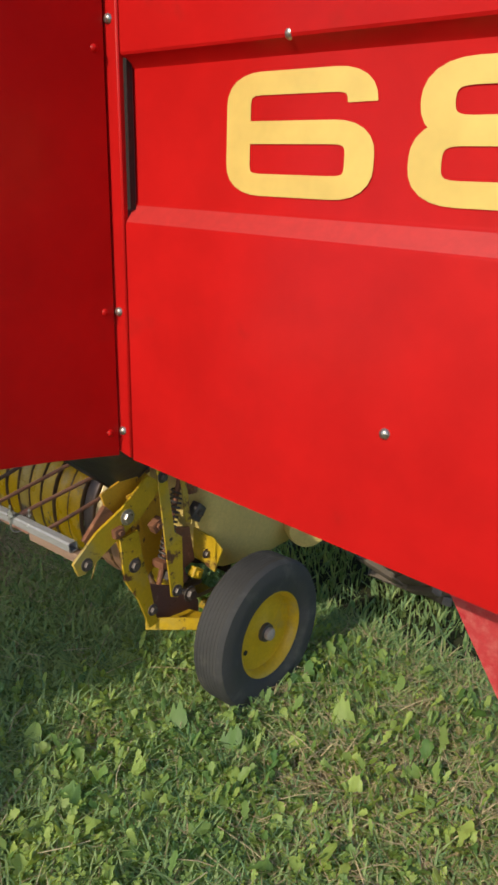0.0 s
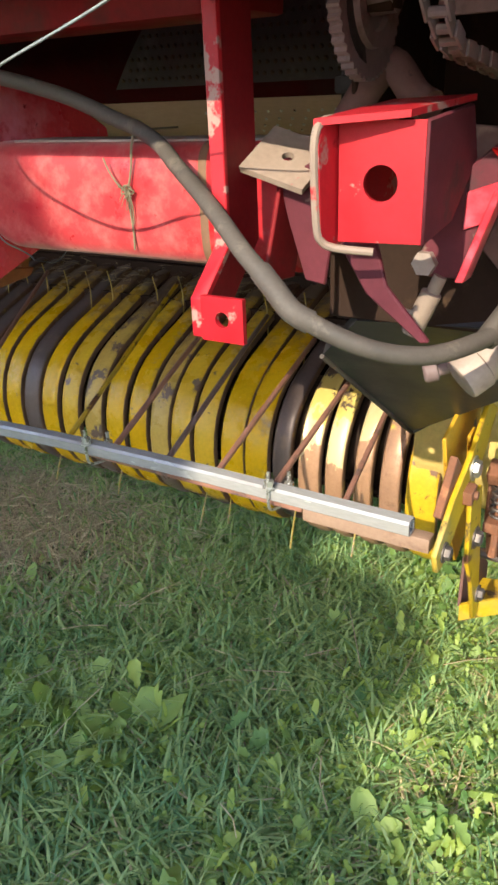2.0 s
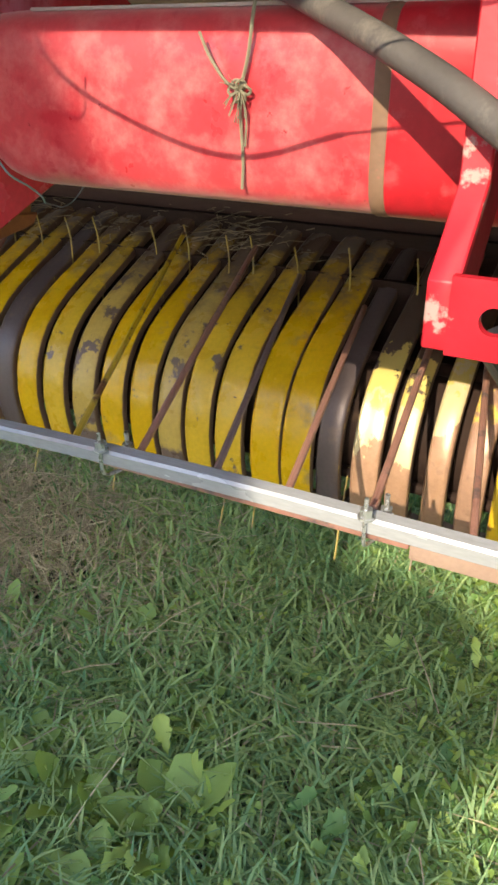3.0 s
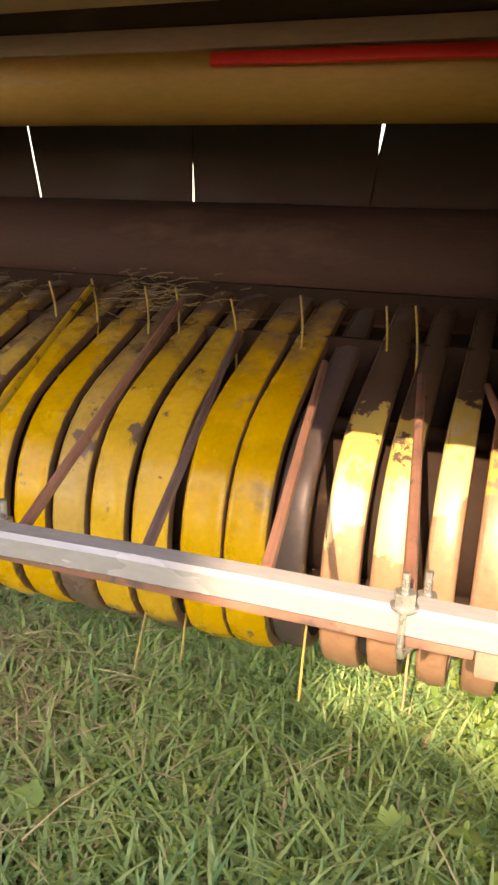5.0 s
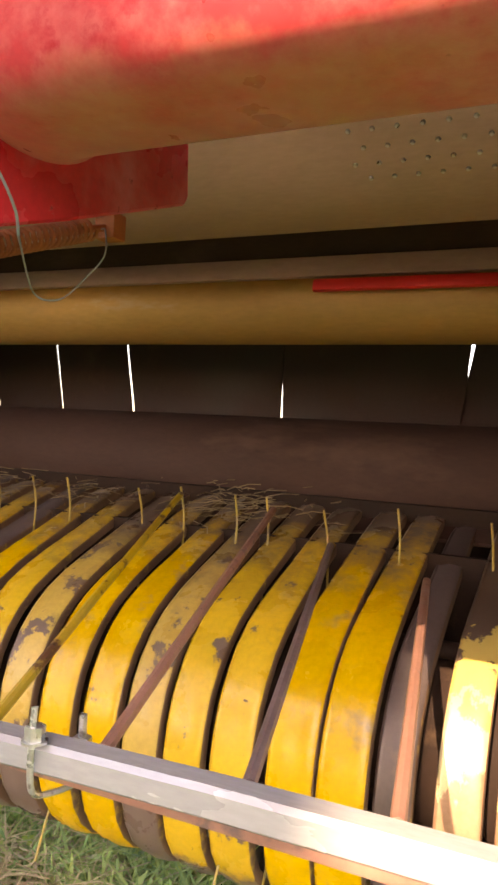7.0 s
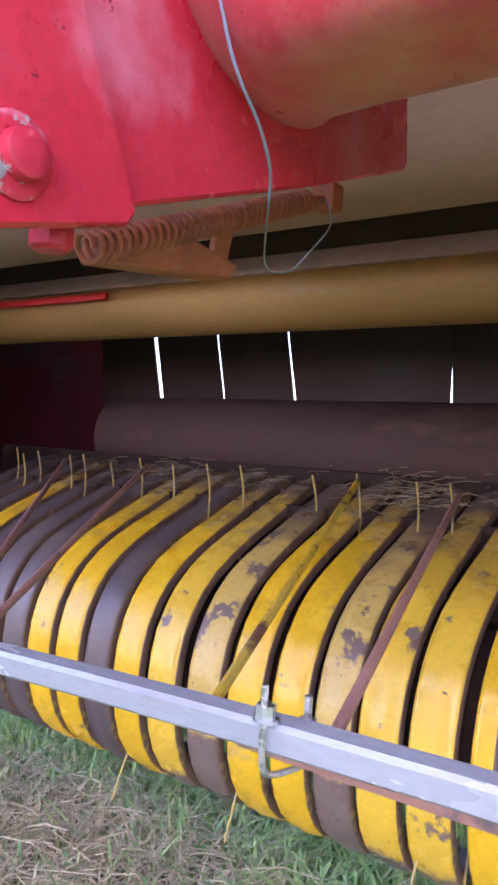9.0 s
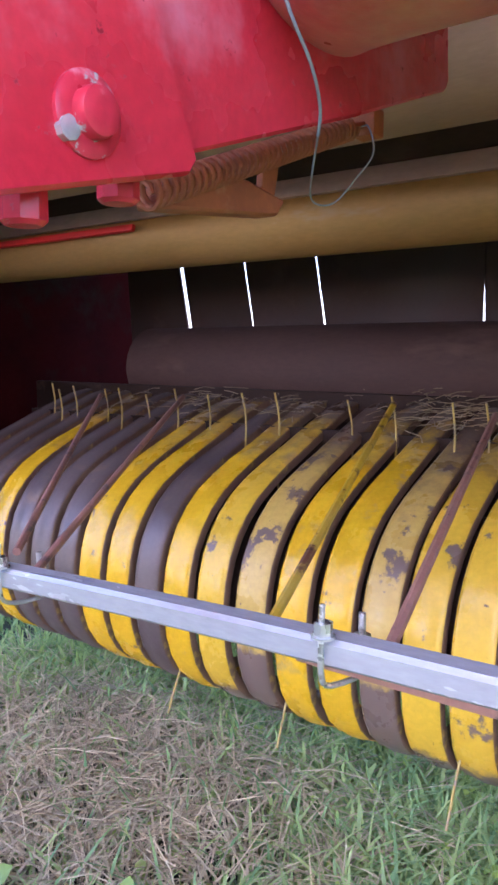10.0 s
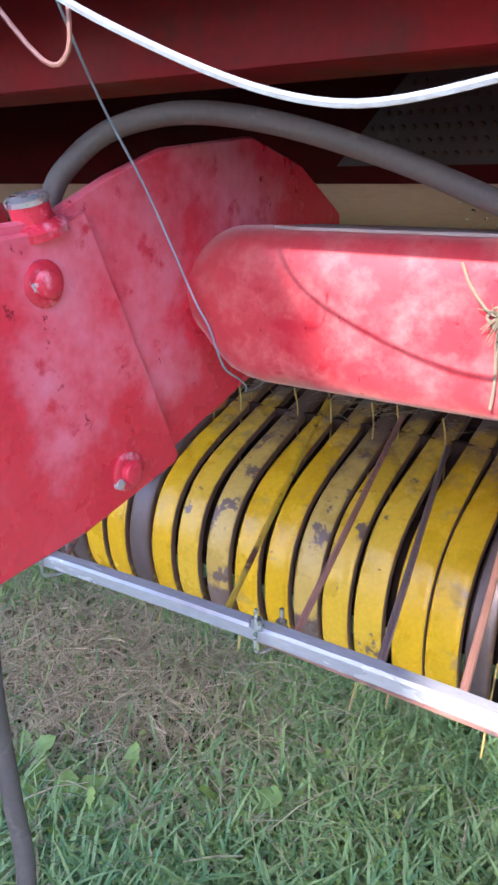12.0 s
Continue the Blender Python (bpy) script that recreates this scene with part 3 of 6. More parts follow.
# the big belted drum above the feed opening, with pressed dots
drum = thing("belted_drum", "dark rubber-belted drum with rows of pressed dots", "drum", at=(-2.2, 1.46, 1.21))
bm = bmesh.new()
lathe(bm, [(-3.34, 0.0), (-3.34, 0.2), (-1.08, 0.2), (-1.08, 0.0)], (0, 1.46, 1.215), "x", 64)
part("shell", bm, drum_mat, drum)
bm = bmesh.new()
def stud(bm, x, a, r, rise):
    """One small pressed stud on the drum at angle a."""
    p = Vector((x, 1.46 + 0.2 * math.cos(a), 1.215 + 0.2 * math.sin(a)))
    d = Vector((0, math.cos(a), math.sin(a)))
    s, u = Vector((1, 0, 0)), Vector((0, -math.sin(a), math.cos(a)))
    base = [bm.verts.new(p + r * (math.cos(q * math.tau / 6) * s + math.sin(q * math.tau / 6) * u) - 0.001 * d) for q in range(6)]
    top = [bm.verts.new(p + 0.62 * r * (math.cos(q * math.tau / 6) * s + math.sin(q * math.tau / 6) * u) + rise * d) for q in range(6)]
    bm.faces.new(top)
    for q in range(6):
        bm.faces.new((base[q], base[(q + 1) % 6], top[(q + 1) % 6], top[q]))


for row in range(4):
    for k in range(29):
        stud(bm, -1.80 + 0.0245 * k + (0.01225 if row % 2 else 0), radians(229 + row * 5.4), 0.0032, 0.0020)
tagged(part("dots", bm, steel, drum, "rows of worn metal fasteners"), kind="stuff")
# added dark sheet that paints the shade over the drum's front arc
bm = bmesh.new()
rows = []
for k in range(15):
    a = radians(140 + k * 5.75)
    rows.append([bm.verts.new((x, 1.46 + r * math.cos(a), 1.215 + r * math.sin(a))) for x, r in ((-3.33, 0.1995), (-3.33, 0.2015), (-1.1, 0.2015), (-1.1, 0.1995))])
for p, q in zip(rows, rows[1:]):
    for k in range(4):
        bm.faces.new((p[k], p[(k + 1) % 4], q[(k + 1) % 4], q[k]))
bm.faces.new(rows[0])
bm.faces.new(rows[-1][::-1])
part("front_sheet", bm, maroon_dark, drum, "near-black sheet added for the shade on the drum front")
# drum where light reaches it, in purple; its slanted left end imitates a shadow edge
bm = bmesh.new()
rows = []
for k in range(13):
    a = radians(150 + k * 5.2)
    left = -1.965 + 0.0036 * (64 - k * 5.2)
    rows.append([bm.verts.new((x, 1.46 + r * math.cos(a), 1.215 + r * math.sin(a))) for x, r in ((left, 0.199), (left, 0.2035), (-1.2, 0.2035), (-1.2, 0.199))])
for p, q in zip(rows, rows[1:]):
    for k in range(4):
        bm.faces.new((p[k], p[(k + 1) % 4], q[(k + 1) % 4], q[k]))
bm.faces.new(rows[0])
bm.faces.new(rows[-1][::-1])
part("lagging", bm, lagging_mat, drum, "purple lit part of the drum, diagonal end drawn as shadow edge")
bm = bmesh.new()
for row in range(13):
    a = 153 + row * 4.6
    for k in range(52):
        x = -1.955 + 0.0036 * (214 - a) + 0.014 * k + (0.007 if row % 2 else 0)
        if x < -1.21:
            stud(bm, x, radians(a), 0.0046, 0.0062)
tagged(part("pimple_field", bm, belt_mat, drum, "close rows of black rubber pimples"), kind="stuff")

roller = thing("feed_roller", "worn steel roller with traces of red paint", "roller", at=(-2.2, 1.76, 0.985))
bm = bmesh.new()
lathe(bm, [(-3.34, 0.0), (-3.34, 0.060), (-3.32, 0.066), (-1.10, 0.066), (-1.08, 0.060), (-1.08, 0.0)], (0, 1.76, 0.980), "x", 64)
part("shell", bm, roller_mat, roller)
bm = bmesh.new()
box(bm, (-1.96, 1.676, 0.982), (-1.15, 1.686, 1.000), 0.003, Matrix.Rotation(radians(-14), 4, "X"))
part("scraper_edge", bm, red_strip, roller, "bright red painted edge strip")
bm = bmesh.new()
box(bm, (-3.3, 1.676, 0.982), (-2.75, 1.686, 0.996), 0.003, Matrix.Rotation(radians(-14), 4, "X"))
part("scraper_edge", bm, red_strip, roller, "bright red painted edge strip")
bm = bmesh.new()
box(bm, (-3.36, 1.684, 1.006), (-1.08, 1.70, 1.036), 0.002)
part("scraper", bm, strip_grey, roller, "dusty grey flat scraper strip")
bm = bmesh.new()
box(bm, (-3.36, 1.693, 1.0365), (-1.08, 1.70, 1.084), 0.001)
part("scraper_back", bm, roll_mat, roller, "dark grimy strip behind the scraper")

floor_roll = thing("floor_roll", "smooth dark brown floor roll behind the pickup", "roller", at=(-2.0, 2.02, 0.70))
bm = bmesh.new()
lathe(bm, [(-3.04, 0.0), (-3.04, 0.085), (-3.025, 0.1), (-2.4, 0.102), (-1.9, 0.102), (-1.2, 0.102), (-1.18, 0.085), (-1.18, 0.0)], (0, 2.02, 0.70), "x", 64)
part("shell", bm, roll_mat, floor_roll)
bm = bmesh.new()
pl = [(1.86, 0.612), (1.90, 0.630), (1.937, 0.652), (1.940, 0.647), (1.902, 0.624), (1.862, 0.606)]
plate(bm, pl, "x", -3.05, 1.87, 0)
part("apron", bm, roll_mat, floor_roll, "brown sheet apron polished by hay")

# ---- front hood ----
hood = thing("front_hood", "bright red front hood sheet of the baler", "hood", at=(-2.2, 0.6, 1.2))
bm = bmesh.new()
plate(bm, [(-3.4, 1.215), (-1.9, 1.214), (-1.36, 1.196), (-1.008, 1.182), (-1.008, 1.9), (-3.4, 1.9)], "y", 0.598, 0.006, 0.001)
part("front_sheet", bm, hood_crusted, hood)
bm = bmesh.new()
plate(bm, [(-3.4, 1.222), (-1.36, 1.203), (-1.01, 1.189), (-1.01, 1.185), (-1.36, 1.199), (-3.4, 1.218)], "y", 0.604, 0.03, 0)
part("folded_lip", bm, red_worn, hood)
bm = bmesh.new()
plate(bm, [(-3.4, 1.282), (-1.31, 1.287), (-1.125, 1.298), (-1.10, 1.308), (-1.072, 1.335), (-1.06, 1.36), (-1.06, 1.9), (-3.4, 1.9)], "y", 0.566, 0.032, 0.006)
part("cover", bm, red_gloss, hood)
bm = bmesh.new()
plate(bm, [(-1.42, 1.318), (-1.2, 1.311), (-1.2, 1.375), (-1.42, 1.382)], "y", 0.5645, 0.0014, 0)
sticker = part("sticker", bm, decal_white, hood, "white dealer sticker with grey print")
bm = bmesh.new()
for a, b, z0, z1 in [(-1.285, -1.21, 1.338, 1.352), (-1.278, -1.215, 1.327, 1.330), (-1.27, -1.22, 1.320, 1.322), (-1.40, -1.31, 1.34, 1.354)]:
    plate(bm, [(a, z0), (b, z0 - 0.002), (b, z1 - 0.002), (a, z1)], "y", 0.5638, 0.0006, 0)
part("print_bar", bm, decal_grey, sticker)
bm = bmesh.new()
plate(bm, [(-1.415, 1.209), (-1.24, 1.203), (-1.24, 1.281), (-1.415, 1.281)], "y", 0.5966, 0.0014, 0)
decal = part("decal", bm, decal_yellow, hood, "yellow decal with a dark grey arch shape")
bm = bmesh.new()
def flat_stroke(bm, pts, y, w):
    """A flat printed stroke of half-width w along a smooth line."""
    pts = curve_pts([(px, 0, pz) for px, pz in pts], 5)
    L = []
    for k, p in enumerate(pts):
        d = (pts[min(k + 1, len(pts) - 1)] - pts[max(k - 1, 0)]).normalized()
        nv = Vector((-d.z, 0, d.x)) * w
        L.append((bm.verts.new((p.x + nv.x, y, p.z + nv.z)), bm.verts.new((p.x - nv.x, y, p.z - nv.z))))
    for u, v in zip(L, L[1:]):
        bm.faces.new((u[0], v[0], v[1], u[1]))
    return bm


flat_stroke(bm, [(-1.325, 1.206), (-1.318, 1.24), (-1.300, 1.266), (-1.283, 1.268), (-1.264, 1.243), (-1.247, 1.210)], 0.5958, 0.0075)
part("arch", bm, decal_grey, decal)
bm = bmesh.new()
flat_stroke(bm, [(-1.403, 1.272), (-1.396, 1.23), (-1.381, 1.213), (-1.365, 1.215), (-1.353, 1.235), (-1.347, 1.272)], 0.5958, 0.0075)
part("arch", bm, decal_grey, decal)
bm = bmesh.new()
sweep(bm, [(-1.113, 0.5975, 1.2), (-1.113, 0.5968, 1.2)], 0.0045, 6)
part("slot", bm, gasket, hood)

# ---- fixed side panel in front of the door ----
panel = thing("side_panel", "glossy red side panel in the shade of the open door", "panel", at=(-1.0, 0.8, 0.83))
bm = bmesh.new()
plate(bm, [(0.712, 0.862), (0.835, 0.850), (0.985, 0.829), (0.985, 1.9), (0.594, 1.9), (0.594, 1.226), (0.598, 1.205), (0.610, 1.181), (0.642, 1.121), (0.670, 1.059),
           (0.689, 0.992), (0.700, 0.92)], "x", -1.006, 0.005, 0.0012)
for v in bm.verts:
    v.co.x -= 0.024 * (v.co.z - 0.83)
part("sheet", bm, red_gloss, panel)
for y, z in [(0.965, 0.875), (0.965, 1.09), (0.965, 1.5), (0.735, 0.885)]:
    bm = bmesh.new()
    domebolt(bm, (-1.001 - 0.024 * (z - 0.83), y, z), (1, 0, 0), 0.007)
    part("rivet", bm, red_gloss, panel)
bm = bmesh.new()
sweep(bm, [(-1.010, 0.655, 1.137), (-1.0080, 0.655, 1.137)], 0.007, 12)
part("slot", bm, gasket, panel)

# ---- shield door, swung open square to the side ----
door = thing("shield_door", "open red shield door with a cream model number", "door", at=(-1.0, 1.0, 0.83))
SL = -0.035


def door_skin():
    bm = bmesh.new()
    rows = [(0.0, 0.826, -0.06), (0.0, 1.236, SL), (0.002, 1.241, SL), (0.022, 1.268, SL), (0.025, 1.275, SL), (0.025, 1.476, SL), (0.022, 1.480, SL),
            (0.002, 1.493, SL), (0.0, 1.497, SL), (0.0, 1.85, SL)]
    xs = [-0.974, -0.6, -0.25, 0.0]
    grid = [[bm.verts.new((x - (0.022 * (z - 0.83) if x < -0.9 else 0), 0.994 + dy + 0.0015 * noise.noise((x * 2.0, z * 2.5, 4)), z + s * (x + 1.0))) for x in xs] for dy, z, s in rows]
    for a, b in zip(grid, grid[1:]):
        for k in range(len(xs) - 1):
            bm.faces.new((a[k], a[k + 1], b[k + 1], b[k])).material_index = 1 if a is grid[2] else 0
    edge = [e for e in bm.edges if e.is_boundary]
    g = bmesh.ops.extrude_edge_only(bm, edges=edge)
    bmesh.ops.translate(bm, verts=[v for v in g["geom"] if isinstance(v, bmesh.types.BMVert)], vec=(0, 0.03, 0))
    return bm


part("skin", door_skin(), [red_gloss, red_ledge], door, "", 25)
bm = bmesh.new()
plate(bm, [(-1.012, 0.834), (-0.976, 0.826), (-0.9988, 1.85), (-1.0365, 1.85)], "y", 0.990, 0.014, 0.003)
part("hinge_flange", bm, red_gloss, door)
bm = bmesh.new()
plate(bm, [(-0.988, 1.26), (-0.978, 1.26), (-0.991, 1.84), (-1.001, 1.84)], "y", 1.001, 0.011, 0)
part("seal", bm, gasket, door)
for x, z in [(-0.996, 0.876), (-1.000, 1.09), (-1.011, 1.545), (-0.463, 0.982), (-0.655, 1.486)]:
    bm = bmesh.new()
    domebolt(bm, (x, 0.990 if x < -0.9 else (0.994 if z < 1.2 else 0.999), z), (0, -1, 0), 0.0085)
    part("bolt", bm, steel, door, "zinc dome-head bolt")



def ribbon(bm, mid, w, y, x0, z0, sx, sz):
    """A stroke of a numeral: a flat ribbon round the middle line mid (0..1 square), of widths w across and along."""
    n = len(mid)
    shut = mid[0] == mid[-1]
    L, R = [], []
    for i, (u, v) in enumerate(mid):
        p, q = (mid[i - 1 if i else n - 2], mid[i + 1 if i < n - 1 else 1]) if shut else (mid[max(i - 1, 0)], mid[min(i + 1, n - 1)])
        dx, dz = q[0] - p[0], q[1] - p[1]
        l = math.hypot(dx, dz) or 1
        nx, nz = -dz / l, dx / l
        for out, s in ((L, 1), (R, -1)):
            X, Z = x0 + sx * (u + s * nx * w[0]), z0 + sz * (v + s * nz * w[1])
            out.append(bm.verts.new((X, y - (0 if shut else 0.0005 * i / n), Z + SL * (X + 1.0))))
    for i in range(n - 1):
        bm.faces.new((L[i], L[i + 1], R[i + 1], R[i]))


def arc_line(corners, r=0.2, n=6, closed=False):
    """A polyline through corners with its turns rounded."""
    c = [Vector(p) for p in corners]
    out = []
    rng = range(len(c)) if closed else range(1, len(c) - 1)
    if not closed:
        out.append(tuple(c[0]))
    for i in rng:
        a, b, d = c[i - 1], c[i], c[(i + 1) % len(c)]
        p, q = b + (a - b).normalized() * r, b + (d - b).normalized() * r
        for k in range(n + 1):
            t = k / n
            out.append(tuple((1 - t) ** 2 * p + 2 * t * (1 - t) * b + t * t * q))
    out.append(out[0] if closed else tuple(c[-1]))
    return out


def numeral(which, x0, z0, sx, sz):
    bm = bmesh.new()
    w = (0.088, 0.092)
    y = 0.994 + 0.0236
    if which == "six":
        ribbon(bm, arc_line([(0.90, 0.74), (0.90, 0.908), (0.088, 0.908), (0.088, 0.092), (0.90, 0.092), (0.90, 0.52), (0.12, 0.52)], 0.165), w, y, x0, z0, sx, sz)
    else:
        ribbon(bm, arc_line([(0.088, 0.092), (0.912, 0.092), (0.912, 0.51), (0.088, 0.51)], 0.18, closed=True), w, y, x0, z0, sx, sz)
        ribbon(bm, arc_line([(0.13, 0.53), (0.87, 0.53), (0.87, 0.908), (0.13, 0.908)], 0.18, closed=True), w, y - 0.0004, x0, z0, sx, sz)
    return bm


part("numeral_six", numeral("six", -0.780, 1.294, 0.258, 0.164), decal_cream, door, "cream numeral 6", 0)
part("numeral_eight", numeral("eight", -0.476, 1.293, 0.258, 0.166), decal_cream, door, "cream numeral 8", 0)

# ---- tongue of the baler ----
tongue = thing("tongue", "worn pinkish red drawbar tongue of side plates", "drawbar", at=(-2.2, 0.4, 0.7))


def arm_plate(x, t):
    bm = bmesh.new()
    plate(bm, [(-2.2, 0.50), (-1.2, 0.62), (0.0, 0.72), (0.45, 0.765), (0.66, 0.797), (0.746, 0.810), (0.861, 0.839), (1.03, 0.897), (1.183, 0.954), (1.188, 0.962),
               (1.18, 1.05), (1.09, 1.10), (0.993, 1.124), (0.867, 1.108), (0.801, 1.085), (0.732, 1.054), (0.45, 1.03), (0.0, 1.06), (-1.2, 1.0), (-2.2, 0.72)], "x", x, t, 0.002)
    return bm


part("side_plate", arm_plate(-1.905, 0.012), red_worn, tongue)
part("side_plate", arm_plate(-2.52, 0.012), red_worn, tongue)
bm = bmesh.new()
plate(bm, [(-1.6, 0.60), (0.0, 0.712), (0.45, 0.757), (0.66, 0.792), (0.746, 0.801), (0.860, 0.829), (0.866, 0.837), (0.764, 1.060), (0.732, 1.047), (0.45, 1.02), (0.0, 1.05), (-1.6, 0.95)], "x", -1.893, 0.007, 0.002)
part("doubler", bm, red_worn, tongue)
for y, z in [(0.719, 1.009), (0.795, 0.841), (0.45, 0.95)]:
    bm = bmesh.new()
    sweep(bm, [(-1.8865, y, z), (-1.8840, y, z), (-1.8830, y, z), (-1.8825, y, z)], [0.0175, 0.0175, 0.0160, 0.0125], 28)
    sweep(bm, [(-1.8828, y, z), (-1.8782, y, z), (-1.8764, y, z), (-1.8755, y, z), (-1.8752, y, z)], [0.0106, 0.0106, 0.0098, 0.0078, 0.004], 20)
    part("bolt", bm, bolt_paint, tongue, "large red painted flanged bolt with chipped paint")
bm = bmesh.new()
up = Vector((0, -0.28, 0.96))
low = Vector((-1.900, 0.729, 1.042))
sweep(bm, [low, low + 0.006 * up, low + 0.010 * up, low + 0.011 * up], [0.024, 0.024, 0.020, 0.016], 24)
sweep(bm, [low + 0.010 * up, low + 0.024 * up], 0.0150, 18)
pin = part("pin", bm, bolt_paint, tongue, "red pin with a worn collar")
bm = bmesh.new()
sweep(bm, [low + 0.0235 * up, low + 0.027 * up, low + 0.0295 * up], [0.0165, 0.0165, 0.013], 20)
part("cap", bm, zinc, pin, "bare silver pin cap")
bm = bmesh.new()
sweep(bm, [(-1.8865, 0.7835, 0.833), (-1.8822, 0.7835, 0.833), (-1.8818, 0.7835, 0.833)], [0.0052, 0.0052, 0.0042], 9)
part("weld_bead", bm, galv, tongue, "small bare metal bead on the bolt rim")
for y, z in [(0.780, 0.803), (0.834, 0.820), (0.62, 0.780)]:
    bm = bmesh.new()
    sweep(bm, [(-1.909, y, z + 0.014), (-1.909, y, z - 0.004), (-1.909, y, z - 0.006)], [0.010, 0.010, 0.008], 8)
    part("clip", bm, red_worn, tongue, "red painted bolt head under the plate")

# the cross tube with its knot of twine
tube = thing("cross_tube", "thick red cross tube, sun-faded and dusty", "tube", at=(-1.63, 0.965, 0.9))
def tube_ring(bm, x, k, grow=0.0):
    """One section of the tube: a box with rounded corners (k = 0) that swells to a round weld flare (k = 1)."""
    out = []
    for q in range(48):
        an = math.tau * q / 48
        cs, sn = math.cos(an), math.sin(an)
        e = 0.45
        by = 0.934 + (0.053 + grow) * math.copysign(abs(cs) ** e, cs)
        bz = 0.977 + (0.068 + grow) * math.copysign(abs(sn) ** e, sn)
        out.append(bm.verts.new((x, by * (1 - k) + (0.982 + 0.090 * cs) * k, bz * (1 - k) + (0.984 + 0.058 * sn) * k)))
    return out


bm = bmesh.new()
rows = [tube_ring(bm, x, k) for x, k in ((-1.893, 1.0), (-1.882, 0.80), (-1.868, 0.50), (-1.850, 0.22), (-1.83, 0.06), (-1.81, 0.0), (-1.395, 0.0))]
for p, q in zip(rows, rows[1:]):
    for k in range(48):
        bm.faces.new((p[k], p[(k + 1) % 48], q[(k + 1) % 48], q[k]))
bm.faces.new(rows[-1])
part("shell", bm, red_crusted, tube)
bm = bmesh.new()
rows = [tube_ring(bm, x, 0.0, gr) for x, gr in ((-1.507, 0.0003), (-1.505, 0.0012), (-1.498, 0.0012), (-1.496, 0.0003))]
for p, q in zip(rows, rows[1:]):
    for k in range(48):
        bm.faces.new((p[k], p[(k + 1) % 48], q[(k + 1) % 48], q[k]))
part("weld_band", bm, tube_dust, tube, "band of tan dirt over a weld")
bm = bmesh.new()
rows = [tube_ring(bm, x, 0.0, gr) for x, gr in ((-1.496, 0.0002), (-1.4955, 0.0008), (-1.3945, 0.0008), (-1.394, -0.004))]
for p, q in zip(rows, rows[1:]):
    for k in range(48):
        bm.faces.new((p[k], p[(k + 1) % 48], q[(k + 1) % 48], q[k]))
part("end_sleeve", bm, red_sleeve, tube, "deeper red unfaded tube end")
bm = bmesh.new()
box(bm, (-1.805, 0.900, 1.0435), (-1.395, 0.968, 1.0462), 0.001)
part("top_strip", bm, dusty_pale, tube, "layer of grey dust on top of the tube")
kn = Vector((-1.603, 0.876, 0.992))
bm = bmesh.new()
sweep(bm, curve_pts([(-1.588, 0.96, 1.056), (-1.590, 0.890, 1.0555), (-1.592, 0.8785, 1.046), (-1.597, 0.8775, 1.015), kn], 5), 0.0014, 6)
sweep(bm, curve_pts([(-1.632, 0.872, 1.028), (-1.624, 0.872, 1.012), (-1.612, 0.873, 0.997), kn], 5), 0.0012, 6)
sweep(bm, curve_pts([kn, (-1.6035, 0.8775, 0.97), (-1.6025, 0.8785, 0.945), (-1.604, 0.8795, 0.925)], 4), 0.0013, 6)
sweep(bm, curve_pts([kn, (-1.5985, 0.8765, 0.975), (-1.600, 0.8775, 0.955)], 4), 0.0009, 6)
for k in range(6):
    an = 1.05 * k
    d = Vector((math.cos(an) * random.uniform(0.4, 1.0), 0, math.sin(an) * random.uniform(0.5, 1.1)))
    e = Vector((-math.sin(an), 0, math.cos(an)))
    sweep(bm, curve_pts([kn, kn + 0.006 * d + 0.003 * e + Vector((0, -0.004, 0)), kn + 0.010 * d + Vector((0, -0.001, 0)), kn + 0.006 * d - 0.003 * e, kn], 4), 0.0011, 5)
for k in range(16):
    d = Vector((random.gauss(0, 1), -abs(random.gauss(0, 0.5)), random.gauss(-0.3, 1))).normalized()
    l = random.uniform(0.008, 0.02)
    sweep(bm, curve_pts([kn + 0.003 * d, kn + 0.55 * l * d + Vector((random.uniform(-.003, .003), -0.002, 0)), kn + l * d + Vector((random.uniform(-.004, .004), 0.001, -0.003))], 3), 0.0004, 4)
part("knot", bm, twine_old, tube, "knotted old twine round the tube")

# ---- pickup ----
pickup = thing("pickup", "hay pickup with worn yellow curved stripper bands", "pickup", at=(-2.3, 1.6, 0.15))
PROFILE = [(1.925, 0.648), (1.86, 0.636), (1.78, 0.608), (1.70, 0.576), (1.64, 0.553), (1.59, 0.531), (1.55, 0.509), (1.518, 0.483), (1.494, 0.455), (1.475, 0.422),
           (1.463, 0.385), (1.457, 0.345), (1.458, 0.305), (1.464, 0.265), (1.476, 0.228), (1.496, 0.196), (1.524, 0.170), (1.56, 0.152), (1.61, 0.142), (1.68, 0.14)]


